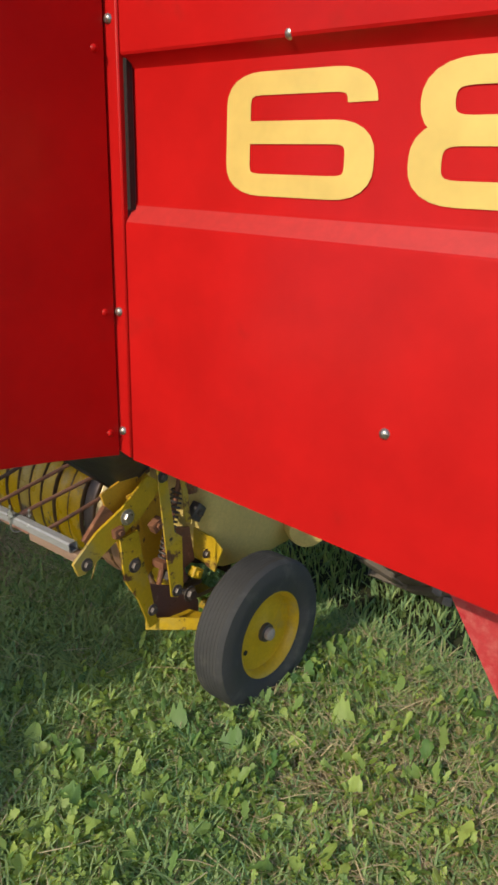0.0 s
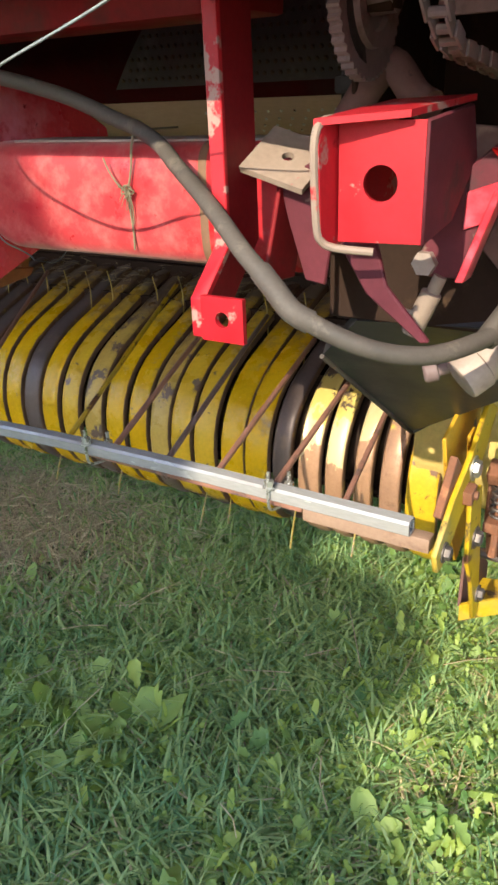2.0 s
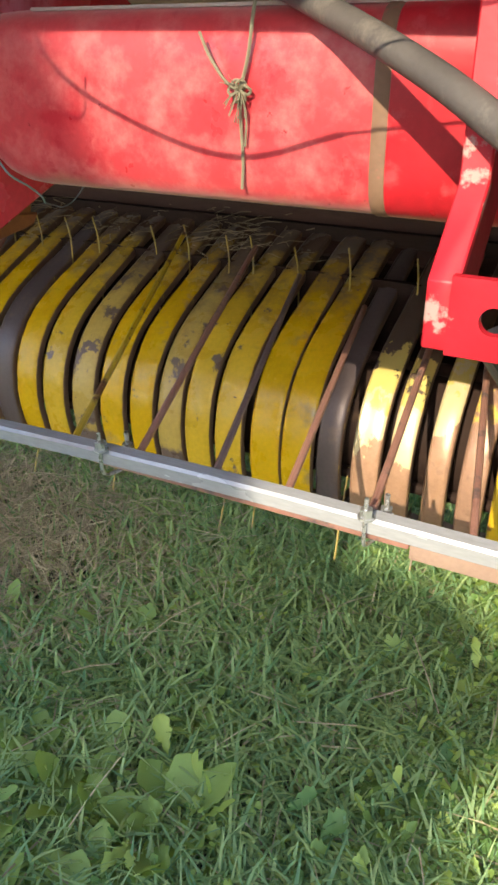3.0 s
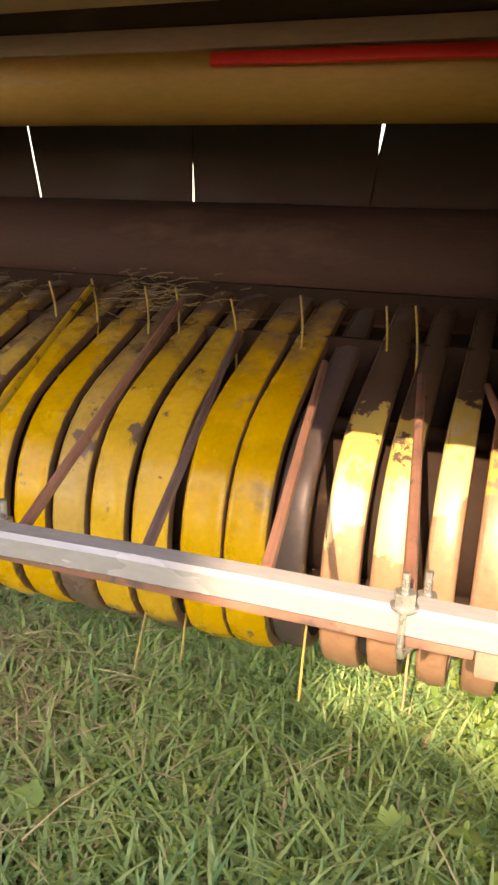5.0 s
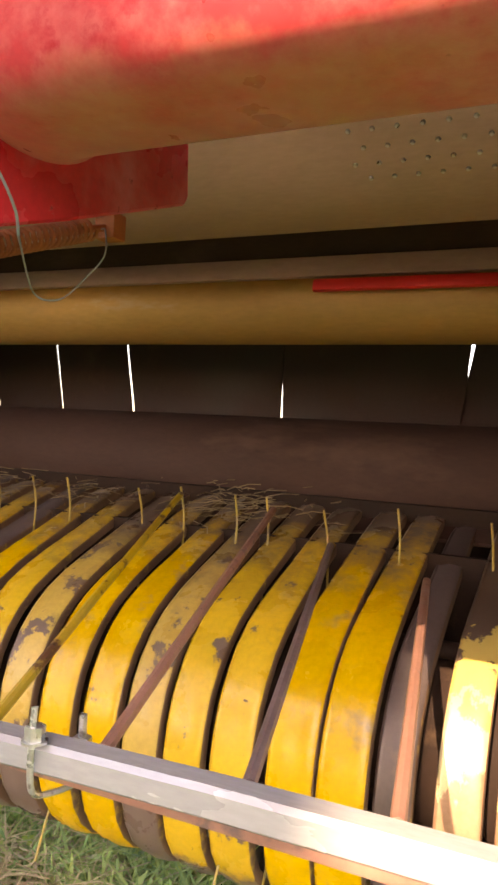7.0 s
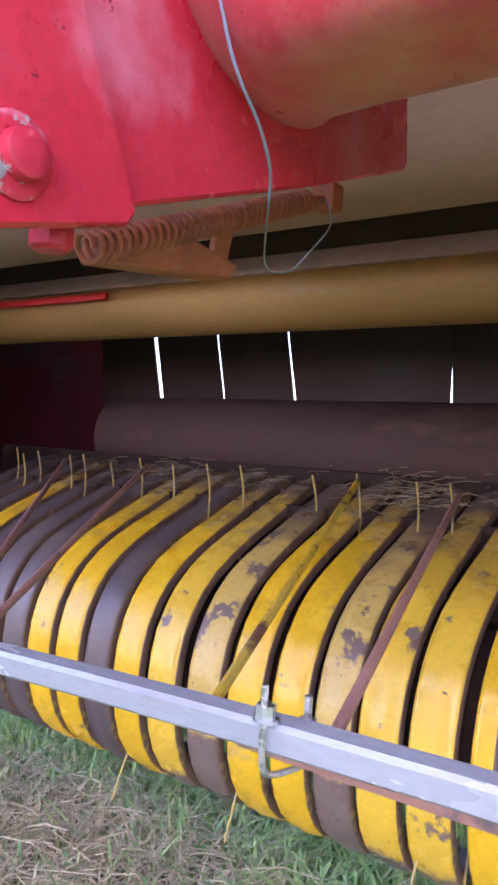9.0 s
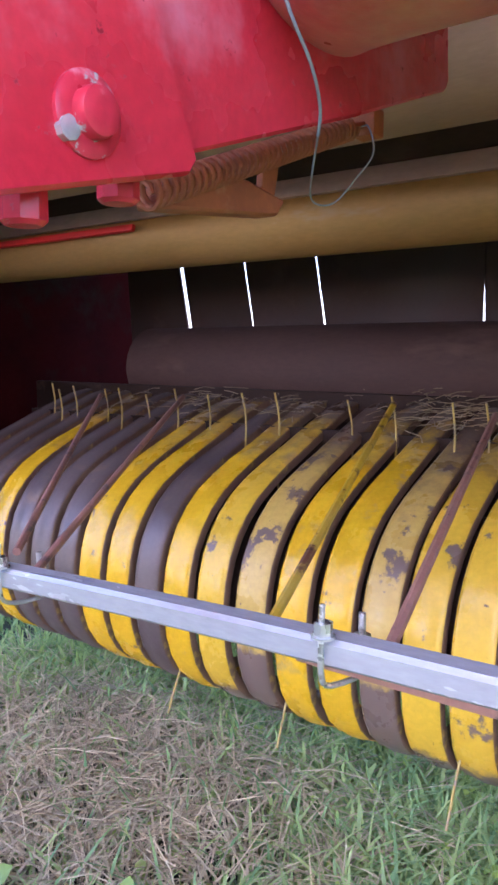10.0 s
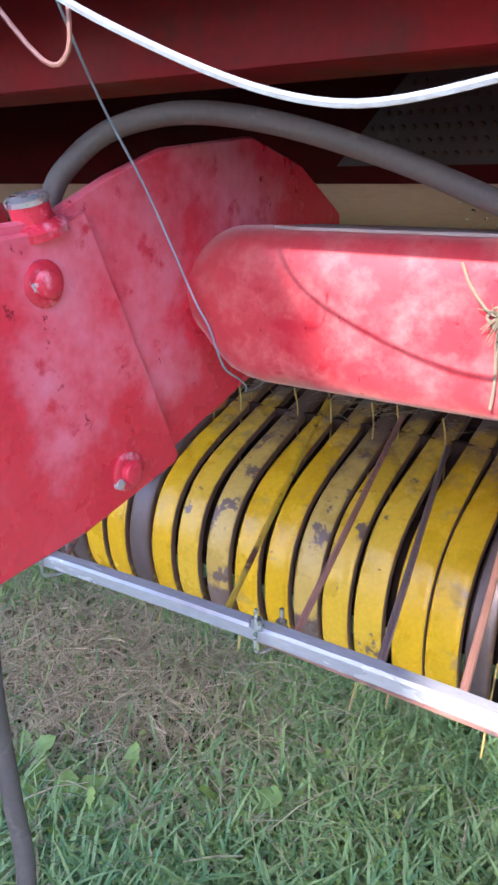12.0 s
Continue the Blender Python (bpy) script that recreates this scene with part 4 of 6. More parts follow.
def band_mesh(w, sink=0.0):
    bm = bmesh.new()
    rows = []
    n = len(PROFILE)
    for i, (y, z) in enumerate(PROFILE):
        y0, z0 = PROFILE[max(i - 1, 0)]
        y1, z1 = PROFILE[min(i + 1, n - 1)]
        d = Vector((0, y1 - y0, z1 - z0)).normalized()
        inw = Vector((0, -d.z, d.y))
        if inw.dot(Vector((0, 1.75 - y, 0.38 - z))) < 0:
            inw = -inw
        p = Vector((0, y, z)) + inw * sink
        ws = w * min(1.0, 0.76 + 0.045 * i)
        rows.append([bm.verts.new(p + Vector((ws * u, 0, 0)) + inw * s) for u, s in
                     ((-0.49, 0.018), (-0.5, 0.0065), (-0.475, 0.0030), (-0.41, 0.0010), (-0.36, 0.0022), (0, -0.0014), (0.30, -0.0002), (0.41, 0.0010), (0.475, 0.0030), (0.5, 0.0065), (0.49, 0.018))])
    for a, b in zip(rows, rows[1:]):
        for k in range(10):
            bm.faces.new((a[k], a[k + 1], b[k + 1], b[k])).material_index = 1 if k in (0, 1, 8, 9) else 0
    return bm


BANDS = [(-1.424, 0.066, yellow_plate), (-1.491, 0.044, rust_band), (-1.551, 0.040, split_band_high), (-1.616, 0.042, split_band), (-1.676, 0.052, split_band), (-1.750, 0.046, dark_band), (-1.808, 0.057, yellow_band),
         (-1.872, 0.058, yellow_band), (-1.950, 0.055, lemon_band), (-2.018, 0.053, lemon_band), (-2.082, 0.052, tan_band), (-2.149, 0.053, yellow_band), (-2.222, 0.054, yellow_band),
         (-2.295, 0.055, tan_band), (-2.374, 0.054, lemon_band), (-2.447, 0.053, yellow_band), (-2.514, 0.052, dark_band), (-2.584, 0.054, yellow_band), (-2.655, 0.054, yellow_band),
         (-2.725, 0.053, dark_band), (-2.796, 0.053, dark_band), (-2.867, 0.053, dark_band), (-2.938, 0.053, yellow_band), (-3.009, 0.053, dark_band), (-3.08, 0.053, dark_band), (-3.151, 0.053, dark_band)]
band_names = {"yellow plate paint": "wide yellow end band of the pickup", "yellow band paint": "yellow painted band, scratched and dirty", "paler yellow band paint": "pale yellow band with chipped paint", "yellow band paint gone tan": "band with paint worn to tan",
              "bare rusty steel": "band worn to brown rusty steel", "dark worn steel": "dark bare steel band", "rusty steel with yellow paint left on top": "rusty band with yellow paint left on top",
              "rusty steel with a little yellow paint on top": "rusty band with a little yellow paint left"}
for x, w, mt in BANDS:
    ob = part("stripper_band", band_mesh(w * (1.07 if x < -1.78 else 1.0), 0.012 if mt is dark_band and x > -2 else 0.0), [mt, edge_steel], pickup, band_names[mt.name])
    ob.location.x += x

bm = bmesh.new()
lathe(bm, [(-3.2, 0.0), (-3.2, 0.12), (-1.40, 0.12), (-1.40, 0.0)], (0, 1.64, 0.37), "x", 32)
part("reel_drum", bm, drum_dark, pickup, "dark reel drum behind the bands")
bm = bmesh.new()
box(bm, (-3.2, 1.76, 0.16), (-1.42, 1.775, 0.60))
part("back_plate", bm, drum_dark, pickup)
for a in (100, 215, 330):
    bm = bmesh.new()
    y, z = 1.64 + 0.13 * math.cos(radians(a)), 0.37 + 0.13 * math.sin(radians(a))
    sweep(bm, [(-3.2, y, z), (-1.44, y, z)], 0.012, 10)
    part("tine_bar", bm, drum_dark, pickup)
gaps = [(BANDS[i][0] - BANDS[i][1] / 2 + BANDS[i + 1][0] + BANDS[i + 1][1] / 2) / 2 for i in range(len(BANDS) - 1)]


def tine_mesh(up):
    bm = bmesh.new()
    if up:
        pts = [(0, 1.73, 0.44), (0.002, 1.735, 0.55), (-0.003, 1.745, 0.615), (-0.010, 1.742, 0.662)]
    else:
        pts = [(0, 1.56, 0.30), (0.002, 1.51, 0.20), (0.004, 1.49, 0.160), (0.004, 1.482, 0.138)]
    sweep(bm, curve_pts(pts, 3), 0.0019, 6)
    return mesh_of("tine", bm, tine_paint)


up_tine, low_tine = tine_mesh(True), tine_mesh(False)
for i, x in enumerate(gaps):
    for me, skip in ((up_tine, (0, 2, 5, 8, 13, 16)), (low_tine, (0, 1, 3, 5, 6, 9, 10, 11, 13, 14, 16, 17, 18, 19, 20, 21, 22, 23, 24))):
        if i in skip:
            continue
        ob = new("tine", me)
        ob.parent, ob.matrix_parent_inverse = pickup, pickup.matrix_basis.inverted()
        ob.matrix_basis = pose(x + random.uniform(-.004, .004), random.uniform(-.03, .03), random.uniform(-.012, .008), 0, random.uniform(-3, 3), 0)

# ---- windguard bar with clamps and rods ----
guard = thing("windguard", "shiny square windguard bar with clamped steel rods", "windguard", at=(-1.9, 1.1, 0.49))


def square_tube(bm, x0, x1, y0, y1, z0, z1, ease=0.005, wall=0.0035):
    """A hollow square tube along x, open at its x1 end."""
    def loop(x, d, e):
        ya, yb, za, zb = y0 + d, y1 - d, z0 + d, z1 - d
        return [bm.verts.new((x, y, z)) for y, z in ((ya, za + e), (ya, zb - e), (ya + e, zb), (yb - e, zb), (yb, zb - e), (yb, za + e), (yb - e, za), (ya + e, za))]
    rows = [loop(x0, 0, ease), loop(x1, 0, ease), loop(x1, wall, 0.001), loop(x1 - 0.3, wall, 0.001)]
    for p, q in zip(rows, rows[1:]):
        for k in range(8):
            bm.faces.new((p[k], p[(k + 1) % 8], q[(k + 1) % 8], q[k]))
    bm.faces.new(rows[0])
    bm.faces.new(rows[3])
    return bm


def sag(x):
    """How far the bent bar hangs down towards its far end."""
    return 0.043 * max(0.0, -1.7 - x) ** 1.5


bm = bmesh.new()
square_tube(bm, -3.1, -1.318, 1.089, 1.114, 0.491, 0.517, 0.004)
bmesh.ops.rotate(bm, verts=bm.verts, cent=(0, 1.102, 0.504), matrix=Matrix.Rotation(radians(6), 3, "X"))
long_edges = [e for e in bm.edges if abs(e.verts[0].co.x - e.verts[1].co.x) > 1]
bmesh.ops.subdivide_edges(bm, edges=long_edges, cuts=14, use_grid_fill=True)
for v in bm.verts:
    v.co.z -= sag(v.co.x)
part("bar", bm, galv, guard, "galvanised square tube")
bm = bmesh.new()
box(bm, (-1.98, 1.100, 0.478), (-1.50, 1.130, 0.4895), 0.003)
part("angle", bm, rod_pink, guard, "rusty pink strip under the bar")
bm = bmesh.new()
box(bm, (-1.4995, 1.101, 0.464), (-1.29, 1.126, 0.4885), 0.003)
part("end_strip", bm, bracket_tan, guard, "dusty tan strip below the end of the bar")




def clamp(x, low):
    bm = bmesh.new()
    sweep(bm, curve_pts([(x, 1.0855, 0.546 - low), (x, 1.084, 0.515 - low), (x, 1.085, 0.486 - low), (x, 1.093, 0.474 - low), (x + 0.004, 1.112, 0.470 - low), (x + 0.012, 1.132, 0.472 - low)], 4), 0.0027, 8)
    cl = part("clamp", bm, zinc, guard, "steel U-bolt clamp")
    bm = bmesh.new()
    sweep(bm, [(x + 0.012, 1.132, 0.49 - low), (x + 0.012, 1.132, 0.528 - low)], 0.0034, 8)
    part("bolt", bm, zinc, cl)
    for dx, y, z in ((0.0, 1.0875, 0.5175), (0.012, 1.132, 0.496)):
        bm = bmesh.new()
        sweep(bm, [(x + dx, y, z - low), (x + dx, y, z + 0.002 - low)], 0.0105, 16)
        part("washer", bm, zinc, cl)
        bm = bmesh.new()
        sweep(bm, [(x + dx, y, z + 0.002 - low), (x + dx, y, z + 0.013 - low)], 0.0082, 6)
        part("nut", bm, zinc, cl)


for x in (-1.944, -1.552, -2.38):
    clamp(x, sag(x))
for (x0, z0), (x1, z1), mt, r in [((-1.896, 0.512), (-2.02, 0.640), rod_pink, 0.0065), ((-2.012, 0.512), (-2.19, 0.650), yellow_plate, 0.006), ((-2.348, 0.512), (-2.656, 0.645), rod_pink, 0.006),
                                  ((-2.385, 0.530), (-2.90, 0.64), rod_pink, 0.006), ((-1.772, 0.512), (-1.922, 0.594), rod_grey, 0.0065), ((-1.665, 0.512), (-1.762, 0.57), rod_pink, 0.0065),
                                  ((-1.552, 0.515), (-1.62, 0.565), rod_pink, 0.0065), ((-1.43, 0.512), (-1.53, 0.56), rod_pink, 0.006)]:
    bm = bmesh.new()
    end = 1.72 if z1 > 0.575 else 1.66
    z0 -= sag(x0)
    sweep(bm, [(x0, 1.113, z0), (x0 * 0.5 + x1 * 0.5, (1.113 + end) / 2, (z0 + z1) / 2 + 0.004), (x1, end, z1 + 0.006)], r * 0.88, 8)
    part("rod", bm, mt, guard)

# ---- pickup end: brackets, straps, spring, shield ----
ending = thing("pickup_bracket", "yellow pickup end bracket with bolts and straps", "bracket", at=(-1.25, 1.3, 0.2))


def end_part(name, outline, x, t, mt, label="", bevel=0.0015):
    bm = bmesh.new()
    plate(bm, outline, "x", x, t, bevel)
    return part(name, bm, mt, ending, label)


end_part("arm_plate", [(1.289, 0.646), (1.343, 0.615), (1.27, 0.545), (1.18, 0.50), (1.095, 0.452), (1.077, 0.453), (1.062, 0.488), (1.13, 0.545), (1.21, 0.585)], -1.275, 0.008, yellow_plate)
end_part("leg_plate", [(1.191, 0.512), (1.249, 0.519), (1.262, 0.447), (1.285, 0.36), (1.31, 0.24), (1.283, 0.235), (1.245, 0.33), (1.202, 0.401)], -1.264, 0.007, yellow_plate)
end_part("rusty_end", [(1.10, 0.53), (1.135, 0.505), (1.20, 0.565), (1.165, 0.60)], -1.288, 0.012, rusty)
end_part("strap", [(1.228, 0.80), (1.255, 0.80), (1.272, 0.69), (1.300, 0.52), (1.325, 0.50), (1.330, 0.365), (1.31, 0.34), (1.288, 0.35)], -1.188, 0.005, yellow_plate)
end_part("strap", [(1.318, 0.80), (1.338, 0.80), (1.382, 0.513), (1.362, 0.52)], -1.213, 0.005, yellow_plate)
end_part("side_plate", [(1.311, 0.34), (1.40, 0.30), (1.492, 0.223), (1.494, 0.149), (1.304, 0.237)], -1.293, 0.006, rust_dust, "dusty brown side plate")
bm = bmesh.new()
plate(bm, [(-1.275, 0.375), (-1.195, 0.352), (-1.17, 0.425), (-1.20, 0.448), (-1.275, 0.458)], "y", 1.455, 0.006)
part("rib_plate", bm, yellow_plate, ending)
end_part("rusty_plate", [(1.17, 0.62), (1.285, 0.66), (1.36, 0.60), (1.37, 0.40), (1.29, 0.34), (1.23, 0.44)], -1.304, 0.006, orange_plate, "orange-yellow end plate")
end_part("wear_plate", [(1.335, 0.50), (1.43, 0.47), (1.45, 0.37), (1.38, 0.345), (1.33, 0.41)], -1.268, 0.006, rusty)
for x, y, z, r in [(-1.267, 1.223, 0.558, 0.014), (-1.267, 1.10, 0.476, 0.011), (-1.257, 1.235, 0.430, 0.013), (-1.257, 1.292, 0.285, 0.011), (-1.183, 1.306, 0.362, 0.011), (-1.183, 1.259, 0.672, 0.010),
                   (-1.222, 1.45, 0.40, 0.009)]:
    bm = bmesh.new()
    hexbolt(bm, (x, y, z), (1, 0, 0), r, 0.011)
    part("bolt", bm, steel if r > 0.0135 else steel_dark, ending)
bm = bmesh.new()
sweep(bm, [(-1.29, 1.395, 0.302), (-1.218, 1.395, 0.302)], 0.010, 12)
hexbolt(bm, (-1.226, 1.395, 0.302), (1, 0, 0), 0.015, 0.014)
part("pivot_bolt", bm, steel_dark, ending)
bm = bmesh.new()
sweep(bm, coil((-1.242, 1.318, 0.425), (-1.242, 1.366, 0.60), 0.0145, 15, 10), 0.0028, 6)
part("spring", bm, steel_dark, ending, "oily coil spring")
bm = bmesh.new()
sweep(bm, [(-1.242, 1.30, 0.36), (-1.242, 1.378, 0.645)], 0.007, 8)
part("spring_rod", bm, rusty, ending)
bm = bmesh.new()
box(bm, (-1.262, 1.296, 0.405), (-1.222, 1.342, 0.425), 0.003)
part("spring_seat", bm, rusty, ending)
bm = bmesh.new()
P = [Vector((-1.285, 1.292, 0.215)), Vector((-1.165, 1.392, 0.221)), Vector((-1.165, 1.47, 0.215)), Vector((-1.285, 1.45, 0.205))]
lo = [bm.verts.new(p) for p in P]
hi = [bm.verts.new(p + Vector((0, 0, 0.006))) for p in P]
lip = [bm.verts.new(P[0] + Vector((0, 0, 0.034))), bm.verts.new(P[1] + Vector((0, 0, 0.034)))]
lip2 = [bm.verts.new(P[0] + Vector((-0.002, 0.006, 0.034))), bm.verts.new(P[1] + Vector((-0.002, 0.006, 0.034)))]
bot2 = [bm.verts.new(P[0] + Vector((-0.002, 0.006, 0.006))), bm.verts.new(P[1] + Vector((-0.002, 0.006, 0.006)))]
bm.faces.new(lo[::-1])
bm.faces.new((bot2[0], bot2[1], hi[2], hi[3]))
bm.faces.new((lo[0], lo[1], lip[1], lip[0]))
bm.faces.new((lip[0], lip[1], lip2[1], lip2[0]))
bm.faces.new((lip2[0], lip2[1], bot2[1], bot2[0]))
for u, v in ((1, 2), (2, 3), (3, 0)):
    bm.faces.new((lo[u], lo[v], hi[v], hi[u]))
part("foot_pan", bm, yellow_plate, ending)
for k, (x, y, z, s) in enumerate([(-1.25, 1.30, 0.52, 0.018), (-1.235, 1.335, 0.385, 0.022), (-1.25, 1.37, 0.355, 0.026), (-1.22, 1.41, 0.36, 0.018), (-1.262, 1.19, 0.53, 0.015), (-1.24, 1.43, 0.52, 0.022), (-1.23, 1.40, 0.60, 0.018)]):
    bm = bmesh.new()
    box(bm, (x - s * 0.6, y - s, z - s * 0.8), (x + s * 0.6, y + s, z + s * 0.8), 0.004, Matrix.Rotation(0.5 + 0.7 * k, 4, "X"))
    sweep(bm, [(x, y, z), (x + s * 0.95, y, z)], s * 0.45, 6)
    part("linkage", bm, (rusty, steel_dark, rusty, yellow_plate, rusty, steel_dark, rusty)[k], ending)
end_part("guide_plate", [(1.232, 0.605), (1.262, 0.61), (1.292, 0.475), (1.272, 0.44), (1.255, 0.47)], -1.284, 0.005, orange_plate, "orange-yellow primed guide plate")

shield = thing("end_shield", "dusty yellow end shield of the pickup drive", "shield", at=(-1.27, 1.8, 0.25))
bm = bmesh.new()
rim_line = [(1.46, 0.44), (1.465, 0.58), (1.49, 0.648), (1.60, 0.69), (1.95, 0.66), (2.08, 0.56), (2.132, 0.43), (2.057, 0.32), (1.90, 0.30), (1.734, 0.29), (1.56, 0.31)]
cy, cz = 1.78, 0.48
rows = [[bm.verts.new((x, cy + (y - cy) * s, cz + (z - cz) * s)) for y, z in rim_line] for x, s in ((-1.44, 1.04), (-1.30, 1.03), (-1.262, 1.0), (-1.243, 0.95), (-1.232, 0.86), (-1.228, 0.6))]
for p, q in zip(rows, rows[1:]):
    for k in range(len(p)):
        j = (k + 1) % len(p)
        bm.faces.new((p[k], p[j], q[j], q[k]))
bm.faces.new(rows[0])
bm.faces.new(rows[-1])
part("cover", bm, yellow_dull, shield, "", 50)
bm = bmesh.new()
sweep(bm, [(-1.36, 1.99, 0.415), (-1.22, 1.872, 0.388), (-1.157, 1.816, 0.376), (-1.150, 1.81, 0.375)], [0.105, 0.072, 0.062, 0.056], 36)
part("tube_cap", bm, yellow_dull, shield)


def wheel(name, label, at, r, w, rim_r, rim_mat, groups=7, seg=64, groove=0.0009):
    t = thing(name, label, "wheel", at=at)
    bm = bmesh.new()
    prof = [(-w * 0.36, rim_r * 0.97), (-w * 0.44, rim_r * 1.02), (-w * 0.5, rim_r + (r - rim_r) * 0.35), (-w * 0.5, rim_r + (r - rim_r) * 0.62), (-w * 0.455, r * 0.955), (-w * 0.39, r * 0.985)]
    for k in range(groups):
        a = -w * 0.36 + w * 0.72 * k / groups
        b = a + w * 0.72 / groups
        prof += [(a + 0.0005, r), (b - 0.0028, r), (b - 0.0022, r - groove), (b - 0.0006, r - groove)]
    prof += [(w * 0.39, r * 0.985), (w * 0.455, r * 0.955), (w * 0.5, rim_r + (r - rim_r) * 0.62), (w * 0.5, rim_r + (r - rim_r) * 0.35), (w * 0.44, rim_r * 1.02), (w * 0.36, rim_r * 0.97)]
    lathe(bm, prof, at, "x", seg, False)
    part("tyre", bm, rubber, t, "ribbed black rubber tyre", 30)
    bm = bmesh.new()
    lathe(bm, [(-w * 0.4, rim_r * 0.5), (-w * 0.4, rim_r * 1.0), (w * 0.42, rim_r * 1.03), (w * 0.43, rim_r * 1.0), (w * 0.36, rim_r * 0.93), (w * 0.15, rim_r * 0.90), (w * 0.12, rim_r * 0.8), (w * 0.14, rim_r * 0.3),
               (w * 0.2, rim_r * 0.22), (w * 0.2, 0.0)], at, "x", seg)
    rim = part("rim", bm, rim_mat, t, "yellow painted steel rim")
    bm = bmesh.new()
    x, y, z = at
    sweep(bm, [(x + w * 0.15, y, z), (x + w * 0.42, y, z), (x + w * 0.44, y, z)], [rim_r * 0.14, rim_r * 0.14, rim_r * 0.11], 24)
    part("hub", bm, dusty_pale, rim, "pale dusty hub end")
    bm = bmesh.new()
    sweep(bm, [(x + w * 0.15, y, z), (x + w * 0.30, y, z), (x + w * 0.31, y, z)], [rim_r * 0.22, rim_r * 0.21, rim_r * 0.18], 24)
    part("hub_boss", bm, steel_dark, rim)
    bm = bmesh.new()
    hx = x + w * 0.135
    sweep(bm, [(hx, y - rim_r * 0.58, z - rim_r * 0.3), (hx + 0.002, y - rim_r * 0.58, z - rim_r * 0.3)], 0.007, 10)
    part("valve_hole", bm, gasket, rim)
    return t


gw = wheel("gauge_wheel", "small gauge wheel with black tyre on grass", (-1.085, 1.512, 0.205), 0.205, 0.105, 0.118, rim_yellow)
bm = bmesh.new()
sweep(bm, [(-1.24, 1.45, 0.25), (-1.16, 1.50, 0.21), (-1.10, 1.512, 0.205)], 0.014, 10)
part("axle", bm, yellow_plate, gw)
mw = wheel("main_wheel", "large dusty baler tyre under the machine on grass", (-1.02, 2.45, 0.40), 0.385, 0.30, 0.22, yellow_dull, 2)
for side in (-1, 1):
    bm = bmesh.new()
    for k in range(22):
        ang = math.tau * (k + 0.5 * (side > 0)) / 22
        m = Matrix.Translation((-1.02, 2.45, 0.40)) @ Matrix.Rotation(ang, 4, "X") @ Matrix.Translation((side * 0.07, 0, 0.389)) @ Matrix.Rotation(side * 0.7, 4, "Z")
        n0 = set(bm.verts)
        box(bm, (-0.085, -0.018, -0.014), (0.085, 0.018, 0.014), 0.004)
        bmesh.ops.transform(bm, matrix=m, verts=[v for v in bm.verts if v not in n0])
    tagged(part("tread", bm, rubber_dusty, mw, "dusty grey-brown tyre lugs"), kind="stuff")
for ob in mw.children:
    if ob.name.startswith("tyre"):
        ob.data.materials[0] = rubber_dusty

bm = bmesh.new()
plate(bm, [(-0.60, 0.562), (-0.10, 0.70), (-0.10, 0.0), (-0.23, 0.005)], "y", 1.5, 0.006)
solid("rear_flap", bm, red_faded, "sunlit red sheet flap hanging beside the machine", "panel")

# ---- brackets beside the tube ----
br = thing("hose_bracket", "bent red bracket plates with bolt holes", "bracket", at=(-1.38, 0.85, 0.9))
# shadow on the post's wide face is put into this darker red
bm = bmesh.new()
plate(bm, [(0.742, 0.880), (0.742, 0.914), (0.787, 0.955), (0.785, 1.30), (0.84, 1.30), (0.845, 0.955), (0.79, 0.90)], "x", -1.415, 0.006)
part("upright", bm, red_dark, br, "upright plate in darker red for its shaded face")
bm = bmesh.new()
plate(bm, [(0.740, 0.879), (0.740, 0.916), (0.785, 0.957), (0.783, 1.30), (0.789, 1.30), (0.791, 0.953), (0.747, 0.912), (0.747, 0.879)], "x", -1.424, 0.016, 0.001)
part("flange", bm, red_bracket, br, "bright red front flange with chipped paint")


def holed(bm, w, h, r, turn, thick=0.006):
    """A plate with a round hole, w by h, laid in the pose turn."""
    corner = math.atan2(h, w)
    angles = sorted([math.tau * k / 24 + 0.01 for k in range(24)] + [corner, math.pi - corner, math.pi + corner, math.tau - corner])
    n = len(angles)
    out, inn = [], []
    for a in angles:
        c, s = math.cos(a), math.sin(a)
        q = min(w / 2 / max(abs(c), 1e-6), h / 2 / max(abs(s), 1e-6))
        out.append((q * c, q * s))
        inn.append((r * c, r * s))
    vo = [[bm.verts.new(turn @ Vector((x, y, zz))) for x, y in out] for zz in (0, thick)]
    vi = [[bm.verts.new(turn @ Vector((x, y, zz))) for x, y in inn] for zz in (0, thick)]
    for k in range(n):
        j = (k + 1) % n
        bm.faces.new((vo[0][k], vo[0][j], vi[0][j], vi[0][k]))
        bm.faces.new((vo[1][k], vi[1][k], vi[1][j], vo[1][j]))
        bm.faces.new((vo[0][k], vo[1][k], vo[1][j], vo[0][j]))
        bm.faces.new((vi[0][k], vi[0][j], vi[1][j], vi[1][k]))
    return bm


bm = bmesh.new()
holed(bm, 0.068, 0.068, 0.006, pose(-1.375, 0.845, 1.028, 34, 4, 24) @ Matrix.Rotation(radians(-24), 4, "Z"))
part("top_tab", bm, bracket_dust, br, "dust-caked flat tab")
# leg coloured darker than its bracket to stand for shade
bm = bmesh.new()
plate(bm, [(-1.382, 1.012), (-1.344, 1.030), (-1.326, 0.955), (-1.332, 0.915), (-1.354, 0.918), (-1.372, 0.974)], "y", 0.838, 0.005)
part("tab_leg", bm, maroon_dim_grime, br)
bm = bmesh.new()
plate(bm, [(0.80, 0.920), (0.86, 0.915), (0.90, 1.02), (0.838, 1.018)], "x", -1.382, 0.005)
part("tab_web", bm, red_dark, br)
bm = bmesh.new()
holed(bm, 0.046, 0.042, 0.0075, pose(-1.388, 0.744, 0.899, 90, 0, 0))
